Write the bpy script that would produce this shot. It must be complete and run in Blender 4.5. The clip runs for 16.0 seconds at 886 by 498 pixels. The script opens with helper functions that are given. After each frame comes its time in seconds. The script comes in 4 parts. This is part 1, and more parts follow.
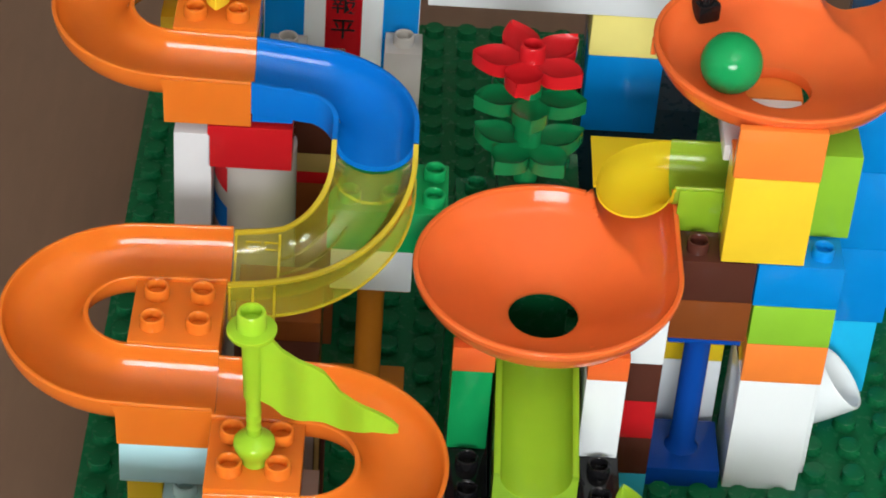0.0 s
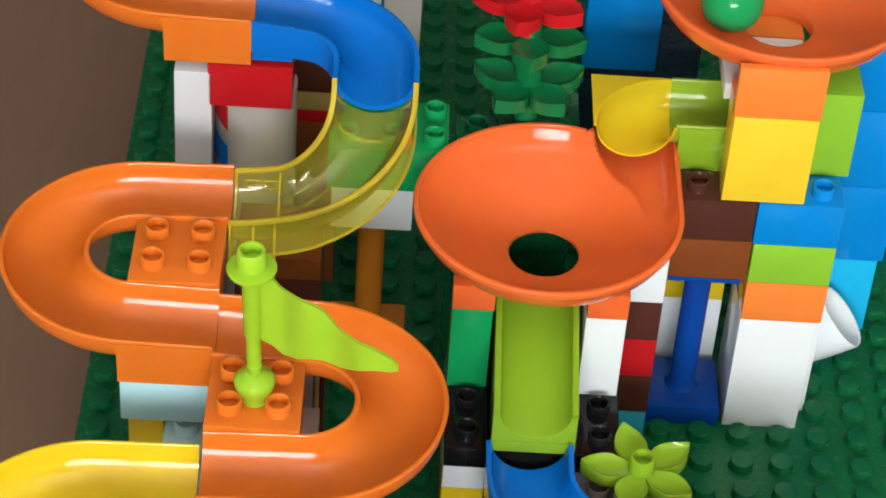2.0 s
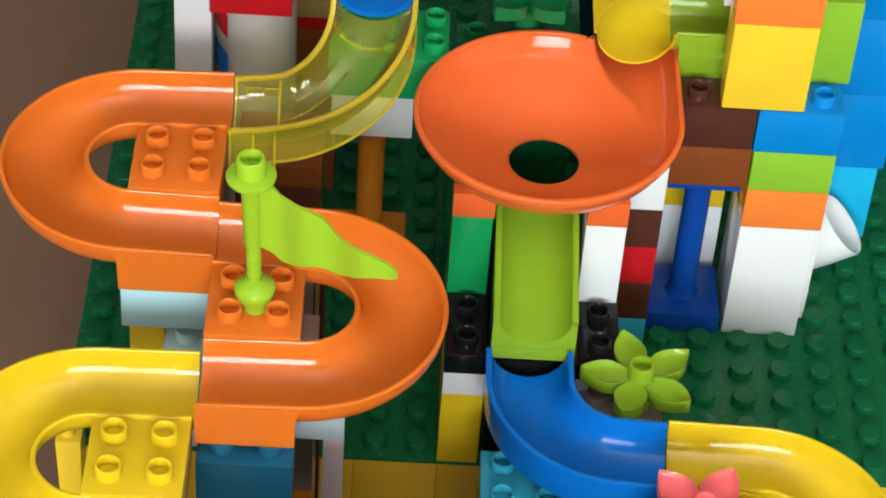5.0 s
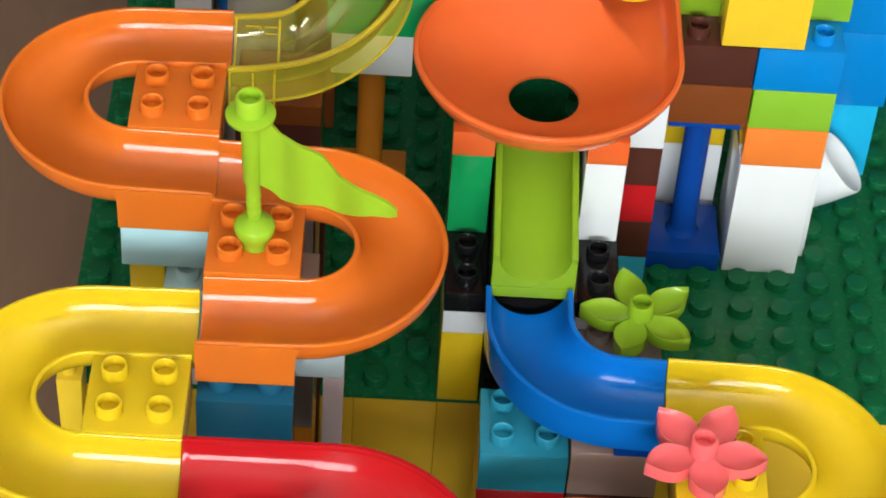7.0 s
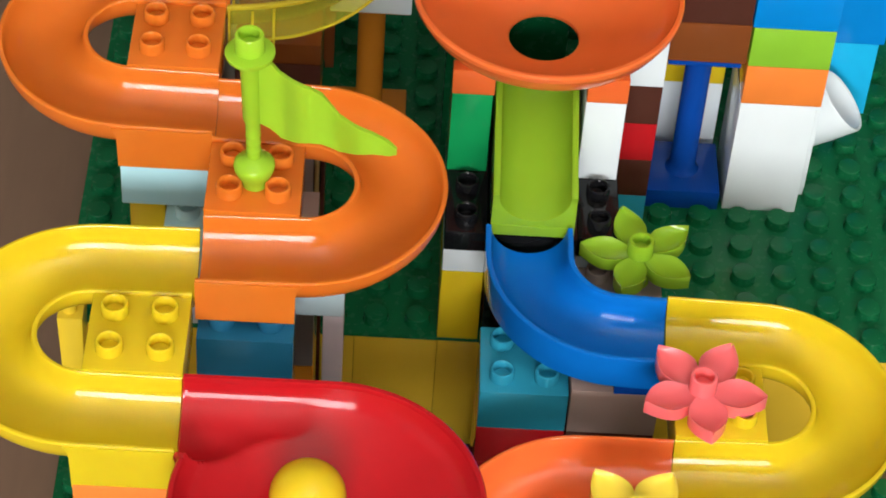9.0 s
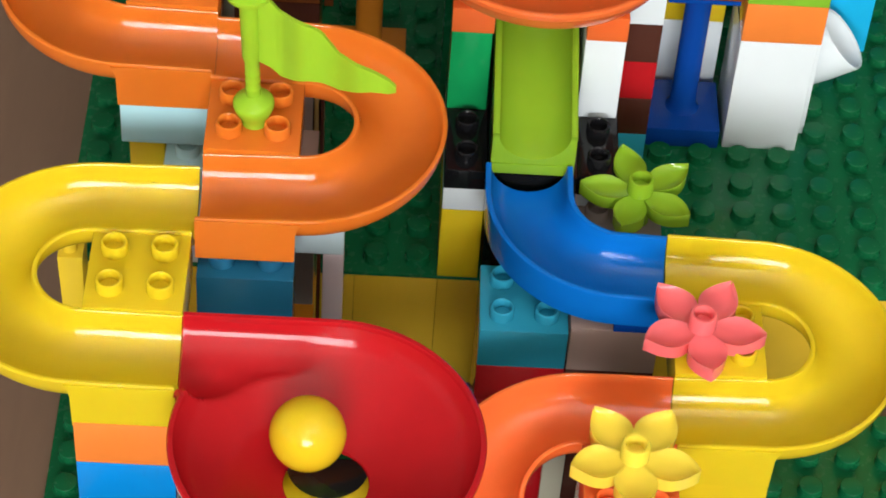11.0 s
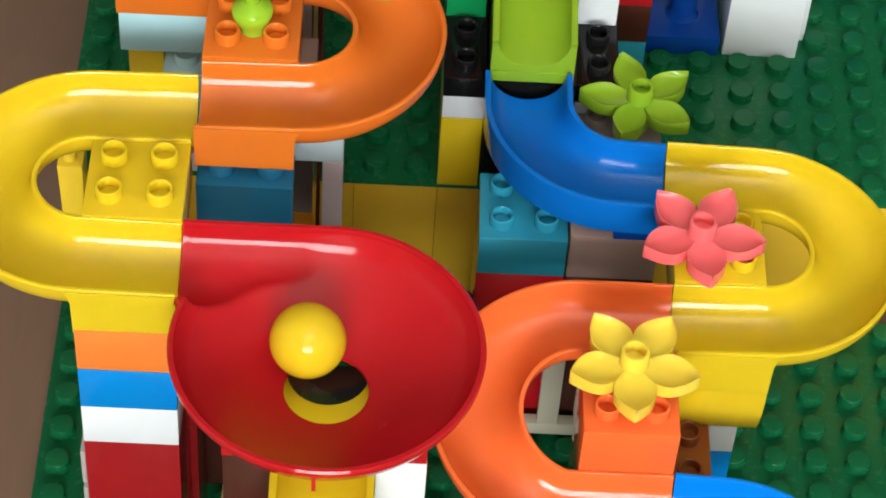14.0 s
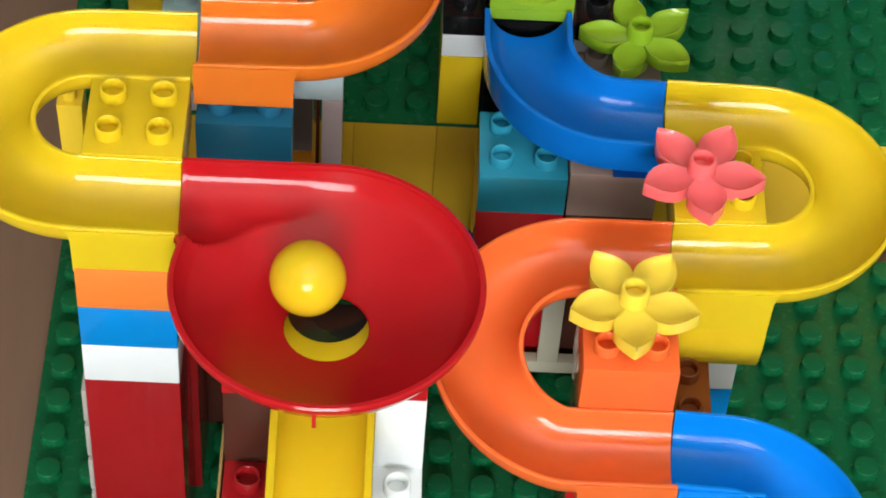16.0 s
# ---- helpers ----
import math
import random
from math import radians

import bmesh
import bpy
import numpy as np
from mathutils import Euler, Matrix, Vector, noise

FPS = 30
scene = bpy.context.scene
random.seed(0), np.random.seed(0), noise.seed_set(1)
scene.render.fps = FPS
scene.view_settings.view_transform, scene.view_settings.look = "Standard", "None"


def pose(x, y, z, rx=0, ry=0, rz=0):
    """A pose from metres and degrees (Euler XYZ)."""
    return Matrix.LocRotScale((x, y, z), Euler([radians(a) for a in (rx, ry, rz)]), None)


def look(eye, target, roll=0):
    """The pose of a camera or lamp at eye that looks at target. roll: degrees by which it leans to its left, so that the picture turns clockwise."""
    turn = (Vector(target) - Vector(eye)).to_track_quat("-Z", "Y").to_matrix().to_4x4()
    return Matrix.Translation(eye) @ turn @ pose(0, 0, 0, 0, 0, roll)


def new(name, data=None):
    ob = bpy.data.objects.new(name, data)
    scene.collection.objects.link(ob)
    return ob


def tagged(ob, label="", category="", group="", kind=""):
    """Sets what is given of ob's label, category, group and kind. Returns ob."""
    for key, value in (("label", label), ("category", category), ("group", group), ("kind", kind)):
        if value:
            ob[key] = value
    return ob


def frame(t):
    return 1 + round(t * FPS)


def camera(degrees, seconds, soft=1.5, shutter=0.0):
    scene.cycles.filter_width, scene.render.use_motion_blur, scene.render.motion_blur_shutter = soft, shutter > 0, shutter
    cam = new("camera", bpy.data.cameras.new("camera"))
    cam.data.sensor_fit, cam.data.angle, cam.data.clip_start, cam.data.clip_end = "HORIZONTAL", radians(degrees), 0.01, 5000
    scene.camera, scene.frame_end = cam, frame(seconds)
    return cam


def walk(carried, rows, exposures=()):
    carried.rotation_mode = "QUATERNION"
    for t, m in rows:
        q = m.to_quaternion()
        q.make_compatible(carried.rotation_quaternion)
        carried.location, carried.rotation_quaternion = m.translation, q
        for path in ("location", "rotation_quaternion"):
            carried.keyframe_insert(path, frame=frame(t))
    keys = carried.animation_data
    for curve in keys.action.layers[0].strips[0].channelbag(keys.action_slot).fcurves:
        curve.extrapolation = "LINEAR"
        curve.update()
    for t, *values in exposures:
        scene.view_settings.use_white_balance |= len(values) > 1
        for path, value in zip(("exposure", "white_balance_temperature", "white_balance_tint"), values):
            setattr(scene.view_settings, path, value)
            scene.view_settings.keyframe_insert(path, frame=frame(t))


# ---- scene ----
cam = camera(20.16, 16.0, soft=1.8)
ROWS = [
    (0.0, -0.1319, -0.6977, 1.5085, 50.996, -3.422, 0.929),
    (1.0, -0.1312, -0.6978, 1.5091, 50.268, -3.394, 0.972),
    (2.0, -0.1305, -0.6980, 1.5095, 49.546, -3.365, 1.010),
    (3.0, -0.1298, -0.6983, 1.5099, 48.831, -3.334, 1.042),
    (4.0, -0.1292, -0.6986, 1.5102, 48.121, -3.302, 1.069),
    (5.0, -0.1286, -0.6989, 1.5104, 47.419, -3.268, 1.091),
    (6.0, -0.1280, -0.6993, 1.5106, 46.722, -3.233, 1.106),
    (7.0, -0.1275, -0.6998, 1.5106, 46.032, -3.197, 1.117),
    (8.0, -0.1270, -0.7003, 1.5106, 45.349, -3.160, 1.122),
    (9.0, -0.1266, -0.7008, 1.5105, 44.671, -3.121, 1.121),
    (10.0, -0.1262, -0.7014, 1.5103, 44.001, -3.082, 1.114),
    (11.0, -0.1258, -0.7020, 1.5100, 43.336, -3.041, 1.102),
    (12.0, -0.1255, -0.7027, 1.5096, 42.678, -2.999, 1.084),
    (13.0, -0.1252, -0.7034, 1.5092, 42.027, -2.957, 1.060),
    (14.0, -0.1249, -0.7041, 1.5087, 41.381, -2.913, 1.031),
    (15.0, -0.1247, -0.7050, 1.5081, 40.742, -2.869, 0.996),
    (16.0, -0.1245, -0.7058, 1.5074, 40.110, -2.824, 0.955),
]
walk(cam, [(t, pose(x, y, z, rx, ry, rz)) for t, x, y, z, rx, ry, rz in ROWS])

# ---- light ----
scene.view_settings.exposure = 0.0
world = bpy.data.worlds.new("world")
scene.world = world
world.use_nodes = True
wn = world.node_tree.nodes
sky = wn.new("ShaderNodeTexSky")
sky.sky_type, sky.sun_disc = "NISHITA", False
sky.sun_elevation, sky.sun_rotation = radians(35), radians(180)
wn["Background"].inputs["Strength"].default_value = 0.12
world.node_tree.links.new(sky.outputs[0], wn["Background"].inputs["Color"])


def area_lamp(name, m, sx, sy, watts, color):
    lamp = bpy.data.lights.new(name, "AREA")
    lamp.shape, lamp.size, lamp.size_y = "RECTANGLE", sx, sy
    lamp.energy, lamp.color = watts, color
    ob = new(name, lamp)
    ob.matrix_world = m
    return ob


area_lamp("window_daylight", look((-0.1, -3.0, 2.02), (-0.1, 0.0, 0.95)), 1.5, 0.78, 94, (0.97, 0.98, 1.0))

# Added uplight: its ceiling bounce is fill for the toy's upward faces.
area_lamp("added_fill_light", look((0.3, -1.25, 1.82), (0.3, -1.24, 3.0)), 0.4, 0.4, 30.0, (1.0, 0.97, 0.92))

# ---- units: studs of 16 mm, with the toy's datum Z0 above the floor ----
U = 0.016
Z0 = 0.8128


# ---- materials ----
def nodes_of(name):
    m = bpy.data.materials.new(name)
    m.use_nodes = True
    return m, m.node_tree.nodes, m.node_tree.links, m.node_tree.nodes["Principled BSDF"]


def plastic(name, rgb, rough=0.1, sub=0.0, var=0.12, wavy=0.06, spec=0.3):
    """Glossy moulded plastic: slight cloudiness, faint scuffs in the gloss, very fine waviness."""
    m, n, l, b = nodes_of(name)
    co = n.new("ShaderNodeTexCoord")
    cloud = n.new("ShaderNodeTexNoise")
    cloud.inputs["Scale"].default_value, cloud.inputs["Detail"].default_value = 38.0, 4.0
    l.new(co.outputs["Object"], cloud.inputs["Vector"])
    info = n.new("ShaderNodeObjectInfo")
    add = n.new("ShaderNodeMath")
    add.operation = "MULTIPLY_ADD"
    add.inputs[1].default_value = 0.35
    l.new(info.outputs["Random"], add.inputs[0])
    l.new(cloud.outputs["Fac"], add.inputs[2])
    mix = n.new("ShaderNodeMix")
    mix.data_type = "RGBA"
    mix.inputs["A"].default_value = (*[c * (1 - var) for c in rgb], 1)
    mix.inputs["B"].default_value = (*[min(1, c * (1 + var) + 0.004) for c in rgb], 1)
    l.new(add.outputs[0], mix.inputs["Factor"])
    l.new(mix.outputs["Result"], b.inputs["Base Color"])
    scuff = n.new("ShaderNodeTexNoise")
    scuff.inputs["Scale"].default_value, scuff.inputs["Detail"].default_value = 260.0, 6.0
    l.new(co.outputs["Object"], scuff.inputs["Vector"])
    ramp = n.new("ShaderNodeMapRange")
    ramp.inputs["From Min"].default_value, ramp.inputs["From Max"].default_value = 0.35, 0.75
    ramp.inputs["To Min"].default_value, ramp.inputs["To Max"].default_value = rough * 0.85, rough * 1.35
    l.new(scuff.outputs["Fac"], ramp.inputs["Value"])
    l.new(ramp.outputs["Result"], b.inputs["Roughness"])
    bump = n.new("ShaderNodeBump")
    bump.inputs["Strength"].default_value, bump.inputs["Distance"].default_value = wavy, 0.0006
    l.new(cloud.outputs["Fac"], bump.inputs["Height"])
    l.new(bump.outputs["Normal"], b.inputs["Normal"])
    b.inputs["IOR"].default_value = 1.5
    b.inputs["Specular IOR Level"].default_value = spec
    if sub:
        b.inputs["Subsurface Weight"].default_value = sub
        b.inputs["Subsurface Radius"].default_value = (1.0, 0.6, 0.35)
        b.inputs["Subsurface Scale"].default_value = 0.007
    return m


def clear_plastic(name, rgb, haze=0.2, rough=0.05, body_rgb=None, ior=1.42):
    """Thin tinted see-through plastic: tinted pass-through, a little cloudiness and a glossy skin."""
    m, n, l, b = nodes_of(name)
    b.inputs["Base Color"].default_value = (*(body_rgb or rgb), 1)
    b.inputs["Roughness"].default_value = rough
    co = n.new("ShaderNodeTexCoord")
    noise_tex = n.new("ShaderNodeTexNoise")
    noise_tex.inputs["Scale"].default_value = 60.0
    l.new(co.outputs["Object"], noise_tex.inputs["Vector"])
    bump = n.new("ShaderNodeBump")
    bump.inputs["Strength"].default_value, bump.inputs["Distance"].default_value = 0.025, 0.0006
    l.new(noise_tex.outputs["Fac"], bump.inputs["Height"])
    l.new(bump.outputs["Normal"], b.inputs["Normal"])
    clear = n.new("ShaderNodeBsdfTransparent")
    clear.inputs["Color"].default_value = (*[c ** 0.5 for c in rgb], 1)
    gloss = n.new("ShaderNodeBsdfGlossy")
    gloss.inputs["Roughness"].default_value = rough
    l.new(bump.outputs["Normal"], gloss.inputs["Normal"])
    fres = n.new("ShaderNodeFresnel")
    fres.inputs["IOR"].default_value = ior
    skin, body = n.new("ShaderNodeMixShader"), n.new("ShaderNodeMixShader")
    l.new(fres.outputs[0], skin.inputs[0])
    l.new(clear.outputs[0], skin.inputs[1])
    l.new(gloss.outputs[0], skin.inputs[2])
    body.inputs[0].default_value = haze
    l.new(skin.outputs[0], body.inputs[1])
    l.new(b.outputs[0], body.inputs[2])
    l.new(body.outputs[0], n["Material Output"].inputs["Surface"])
    return m


ORANGE = plastic("orange_plastic", (0.69, 0.163, 0.015), sub=0.35)
ORANGE_RED = plastic("red_orange_plastic", (0.86, 0.15, 0.032), sub=0.4)
YELLOW = plastic("yellow_plastic", (0.71, 0.5, 0.012), sub=0.35)
BRICK_YELLOW = plastic("bright_yellow_plastic", (0.86, 0.6, 0.03))
WALL_YELLOW = plastic("ochre_yellow_plastic", (0.72, 0.45, 0.03))
PALE_YELLOW = plastic("pale_yellow_plastic", (0.80, 0.72, 0.22))
RED = plastic("red_plastic", (0.42, 0.007, 0.011))
FUNNEL_RED = plastic("bright_red_plastic", (0.46, 0.008, 0.012), spec=0.24)
BLUE = plastic("blue_plastic", (0.0, 0.135, 0.51), spec=0.15)
CLEAN_BLUE = plastic("clean_bright_blue_plastic", (0.0, 0.195, 0.7), spec=0.11)
DARK_RED = plastic("dark_red_plastic", (0.3, 0.007, 0.01))
BRICK_BLUE = plastic("bright_blue_plastic", (0.0, 0.225, 0.63))
NAVY = plastic("navy_plastic", (0.001, 0.05, 0.3))
CYAN = plastic("cyan_plastic", (0.01, 0.42, 0.72))
TEAL = plastic("teal_plastic", (0.025, 0.31, 0.45))
STEEL_BLUE = plastic("steel_blue_plastic", (0.02, 0.18, 0.33))
DARK_TEAL = plastic("very_dark_teal_plastic", (0.006, 0.03, 0.046), rough=0.3)
LIME = plastic("lime_green_plastic", (0.225, 0.4, 0.018), sub=0.25)
# Lime for the flag, lightened for the bright light it stands in.
LIT_LIME = plastic("lit_lime_plastic", (0.3, 0.53, 0.025), rough=0.16, sub=0.3, spec=0.22)
BRICK_LIME = plastic("lime_brick_plastic", (0.235, 0.5, 0.03))
GREEN = plastic("green_plastic", (0.005, 0.31, 0.085))
BASE_GREEN = plastic("dark_green_plastic", (0.002, 0.116, 0.037), rough=0.24, var=0.06, wavy=0.0, spec=0.22)
WHITE = plastic("white_plastic", (0.75, 0.81, 0.82), var=0.04)
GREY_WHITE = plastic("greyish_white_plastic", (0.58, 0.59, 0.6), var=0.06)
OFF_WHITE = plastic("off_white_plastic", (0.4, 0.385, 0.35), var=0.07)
BRICK_ORANGE = plastic("light_orange_plastic", (0.86, 0.225, 0.036))
# Ice-blue of the arch beam with its shade mixed into the colour.
SHADED_ICE = plastic("shaded_ice_plastic", (0.33, 0.415, 0.425), var=0.07)
ICE_BLUE = plastic("light_aqua_plastic", (0.4, 0.68, 0.72), var=0.05)
CREAM = plastic("cream_plastic", (0.5, 0.47, 0.35), var=0.06)
ICE = plastic("ice_blue_plastic", (0.58, 0.86, 0.88), var=0.05)
BLACK = plastic("black_plastic", (0.006, 0.006, 0.007))
BROWN = plastic("dark_brown_plastic", (0.075, 0.022, 0.014))
LIGHT_BROWN = plastic("reddish_brown_plastic", (0.2, 0.054, 0.012))
OCHRE = plastic("ochre_plastic", (0.50, 0.17, 0.012))
TAN = plastic("tan_plastic", (0.35, 0.24, 0.09))
ROSE_TAN = plastic("rosy_tan_plastic", (0.42, 0.3, 0.26))
TAUPE = plastic("taupe_plastic", (0.27, 0.215, 0.185))
FLOWER_YELLOW = plastic("flower_yellow_plastic", (0.87, 0.64, 0.06), sub=0.3)
PINK = plastic("pink_plastic", (0.98, 0.155, 0.16), sub=0.4)
CLEAR_YELLOW = clear_plastic("clear_yellow_plastic", (0.985, 0.965, 0.5), haze=0.08, body_rgb=(0.95, 0.88, 0.1))
CLEAR_PANEL = clear_plastic("clear_yellow_panel_plastic", (0.99, 0.97, 0.46), haze=0.17, body_rgb=(0.95, 0.88, 0.1), ior=1.04)
CLEAR_GREEN = plastic("glassy_lime_plastic", (0.27, 0.43, 0.03), rough=0.1, sub=0.2)
RIM_YELLOW = clear_plastic("dense_clear_yellow_plastic", (0.95, 0.85, 0.12), haze=0.55, body_rgb=(0.85, 0.68, 0.05))
LILAC_GREY = plastic("lilac_grey_plastic", (0.4, 0.34, 0.34), var=0.07)
LEAF_GREEN = plastic("leaf_green_plastic", (0.002, 0.15, 0.042), rough=0.2)
INK = plastic("black_ink", (0.01, 0.008, 0.008), rough=0.4)


def wood(name, dark, light, scale=9.0, rough=0.42):
    m, n, l, b = nodes_of(name)
    co = n.new("ShaderNodeTexCoord")
    mp = n.new("ShaderNodeMapping")
    mp.inputs["Scale"].default_value = (scale * 6, scale, scale)
    l.new(co.outputs["Object"], mp.inputs["Vector"])
    grain = n.new("ShaderNodeTexNoise")
    grain.inputs["Scale"].default_value, grain.inputs["Detail"].default_value = 3.0, 8.0
    grain.inputs["Distortion"].default_value = 0.6
    l.new(mp.outputs[0], grain.inputs["Vector"])
    ramp = n.new("ShaderNodeValToRGB")
    ramp.color_ramp.elements[0].color, ramp.color_ramp.elements[0].position = (*dark, 1), 0.3
    ramp.color_ramp.elements[1].color, ramp.color_ramp.elements[1].position = (*light, 1), 0.72
    l.new(grain.outputs["Fac"], ramp.inputs["Fac"])
    l.new(ramp.outputs["Color"], b.inputs["Base Color"])
    b.inputs["Roughness"].default_value = rough
    bump = n.new("ShaderNodeBump")
    bump.inputs["Strength"].default_value, bump.inputs["Distance"].default_value = 0.15, 0.0008
    l.new(grain.outputs["Fac"], bump.inputs["Height"])
    l.new(bump.outputs["Normal"], b.inputs["Normal"])
    return m


def paint(name, rgb, rough=0.75):
    m, n, l, b = nodes_of(name)
    co = n.new("ShaderNodeTexCoord")
    tex = n.new("ShaderNodeTexNoise")
    tex.inputs["Scale"].default_value, tex.inputs["Detail"].default_value = 7.0, 6.0
    l.new(co.outputs["Object"], tex.inputs["Vector"])
    mix = n.new("ShaderNodeMix")
    mix.data_type = "RGBA"
    mix.inputs["A"].default_value = (*[c * 0.94 for c in rgb], 1)
    mix.inputs["B"].default_value = (*[min(1, c * 1.04) for c in rgb], 1)
    l.new(tex.outputs["Fac"], mix.inputs["Factor"])
    l.new(mix.outputs["Result"], b.inputs["Base Color"])
    b.inputs["Roughness"].default_value = rough
    return m


TABLE_WOOD = wood("brown_wood", (0.188, 0.115, 0.073), (0.204, 0.126, 0.08))
FLOOR_WOOD = wood("floor_wood", (0.2, 0.12, 0.07), (0.3, 0.19, 0.11), scale=2.0)
WALL_PAINT = paint("wall_paint", (0.72, 0.7, 0.67))
DARK_PAINT = paint("dark_wall_paint", (0.2, 0.17, 0.15))
CEILING_PAINT = paint("ceiling_paint", (0.82, 0.81, 0.79))


# ---- mesh helpers (lengths in studs) ----
def finish(bm, name, material, angle=38):
    bmesh.ops.recalc_face_normals(bm, faces=bm.faces)
    bm.transform(Matrix.Scale(U, 4))
    for f in bm.faces:
        f.smooth = True
    me = bpy.data.meshes.new(name)
    bm.to_mesh(me)
    bm.free()
    me.set_sharp_from_angle(angle=radians(angle))
    me.materials.append(material)
    return me


def at(ob, x, y, z, rz=0.0, rx=0.0, ry=0.0):
    ob.matrix_basis = pose(x * U, y * U, Z0 + z * U, rx, ry, rz)
    return ob


def part(name, bm, material, parent, label="", where=(0, 0, 0), rz=0.0):
    """Links a bmesh, or a finished mesh, as one object under a thing or a part."""
    me = finish(bm, name, material) if isinstance(bm, bmesh.types.BMesh) else bm
    ob = new(name, me)
    ob.parent = parent
    ob.matrix_basis = pose(where[0] * U, where[1] * U, where[2] * U, 0, 0, rz)
    if label:
        tagged(ob, label)
    return ob


def box(bm, x0, x1, y0, y1, z0, z1, bev=0.03):
    made = bmesh.ops.create_cube(bm, size=1.0)
    for v in made["verts"]:
        v.co = Vector((x0 + (v.co.x + 0.5) * (x1 - x0), y0 + (v.co.y + 0.5) * (y1 - y0), z0 + (v.co.z + 0.5) * (z1 - z0)))
    if bev:
        edges = list({e for v in made["verts"] for e in v.link_edges})
        bmesh.ops.bevel(bm, geom=edges, offset=bev, segments=2, profile=0.6, affect="EDGES")
    return bm


def lathe(bm, profile, seg=20, at_x=0.0, at_y=0.0, at_z=0.0):
    rings = []
    for r, z in profile:
        if r < 1e-4:
            rings.append([bm.verts.new((at_x, at_y, at_z + z))])
        else:
            rings.append([bm.verts.new((at_x + r * math.cos(2 * math.pi * i / seg), at_y + r * math.sin(2 * math.pi * i / seg), at_z + z)) for i in range(seg)])
    for a, b in zip(rings, rings[1:]):
        for i in range(seg):
            j = (i + 1) % seg
            if len(a) == 1 and len(b) == 1:
                continue
            if len(a) == 1:
                bm.faces.new((a[0], b[i], b[j]))
            elif len(b) == 1:
                bm.faces.new((a[i], a[j], b[0]))
            else:
                bm.faces.new((a[i], a[j], b[j], b[i]))
    return bm


def sweep(bm, path, profile):
    """A closed profile of (sideways, up) carried along a level-turning path; both ends capped."""
    pts = [Vector(p) for p in path]
    rings = []
    for i, p in enumerate(pts):
        t = (pts[min(i + 1, len(pts) - 1)] - pts[max(i - 1, 0)])
        t.z = 0
        t.normalize()
        side = Vector((-t.y, t.x, 0))
        rings.append([bm.verts.new(p + side * n + Vector((0, 0, z))) for n, z in profile])
    k = len(profile)
    for a, b in zip(rings, rings[1:]):
        for i in range(k):
            j = (i + 1) % k
            bm.faces.new((a[i], a[j], b[j], b[i]))
    half = k // 2
    for ring in (rings[0], rings[-1]):
        for i in range(half - 1):
            bm.faces.new((ring[i], ring[i + 1], ring[k - 2 - i], ring[k - 1 - i]))
    return bm


STUD_PROFILE = [(0.275, -0.02), (0.275, 0.24), (0.262, 0.272), (0.235, 0.285), (0.21, 0.272), (0.195, 0.24), (0.19, 0.06), (0, 0.05)]
stud_meshes = {}


def stud_mesh(material):
    if material.name not in stud_meshes:
        stud_meshes[material.name] = finish(lathe(bmesh.new(), STUD_PROFILE, 20), "stud", material)
    return stud_meshes[material.name]


body_meshes = {}


def brick(x, y, z, w, d, h, material, label, studs=(), group="loose building bricks", bev=0.035):
    """A toy brick with its corner at x, y, z; studs are (column, row) pairs that stay uncovered."""
    key = (w, d, round(h, 3), bev, material.name)
    if key not in body_meshes:
        bm = box(bmesh.new(), 0.012, w - 0.012, 0.012, d - 0.012, 0.006, h, bev)
        body_meshes[key] = finish(bm, "toy_brick", material)
    ob = at(new("toy_brick", body_meshes[key]), x, y, z)
    tagged(ob, label, "toy brick", group)
    for c, r in studs:
        part("stud", stud_mesh(material), material, ob, where=(c + 0.5, r + 0.5, h))
    return ob


def stack(x, y, z, layers, w=2, d=2):
    for h, material, label in layers:
        brick(x, y, z, w, d, h, material, label)
        z += h
    return z


# ---- room and table ----
def slab(name, x0, x1, y0, y1, z0, z1, material):
    bm = bmesh.new()
    made = bmesh.ops.create_cube(bm, size=1.0)
    for v in made["verts"]:
        v.co = Vector((x0 + (v.co.x + 0.5) * (x1 - x0), y0 + (v.co.y + 0.5) * (y1 - y0), z0 + (v.co.z + 0.5) * (z1 - z0)))
    me = bpy.data.meshes.new(name)
    bm.to_mesh(me)
    bm.free()
    me.materials.append(material)
    return new(name, me)


tagged(slab("floor", -2.2, 2.2, -3.0, 2.4, -0.1, 0.0, FLOOR_WOOD), "plain wooden floor under the table", "floor", kind="structure")
tagged(slab("ceiling", -2.3, 2.3, -3.1, 2.5, 2.6, 2.7, CEILING_PAINT), "plain white ceiling", "ceiling", kind="structure")
# Unseen wall, kept dark so the toy's tops reflect less.
tagged(slab("wall_north", -2.3, 2.3, 2.4, 2.5, 0.0, 2.6, DARK_PAINT), "unseen back wall, dark to weaken reflections", "wall", kind="structure")
tagged(slab("wall_west", -2.3, -2.2, -3.0, 2.4, 0.0, 2.6, WALL_PAINT), "plain pale painted wall", "wall", kind="structure")


def wall_with_opening(name, axis, p0, p1, a0, a1, o0, o1, s0, s1):
    """One wall mesh of four blocks round a window opening."""
    bm = bmesh.new()
    blocks = [(a0, o0, 0.0, 2.6), (o1, a1, 0.0, 2.6), (o0, o1, 0.0, s0), (o0, o1, s1, 2.6)]
    for b0, b1, z0, z1 in blocks:
        q = (b0, b1, p0, p1) if axis == "x" else (p0, p1, b0, b1)
        box(bm, *q, z0, z1, 0)
    me = bpy.data.meshes.new(name)
    bm.to_mesh(me)
    bm.free()
    me.materials.append(WALL_PAINT)
    return tagged(new(name, me), "pale painted wall with a window opening", "wall", kind="structure")


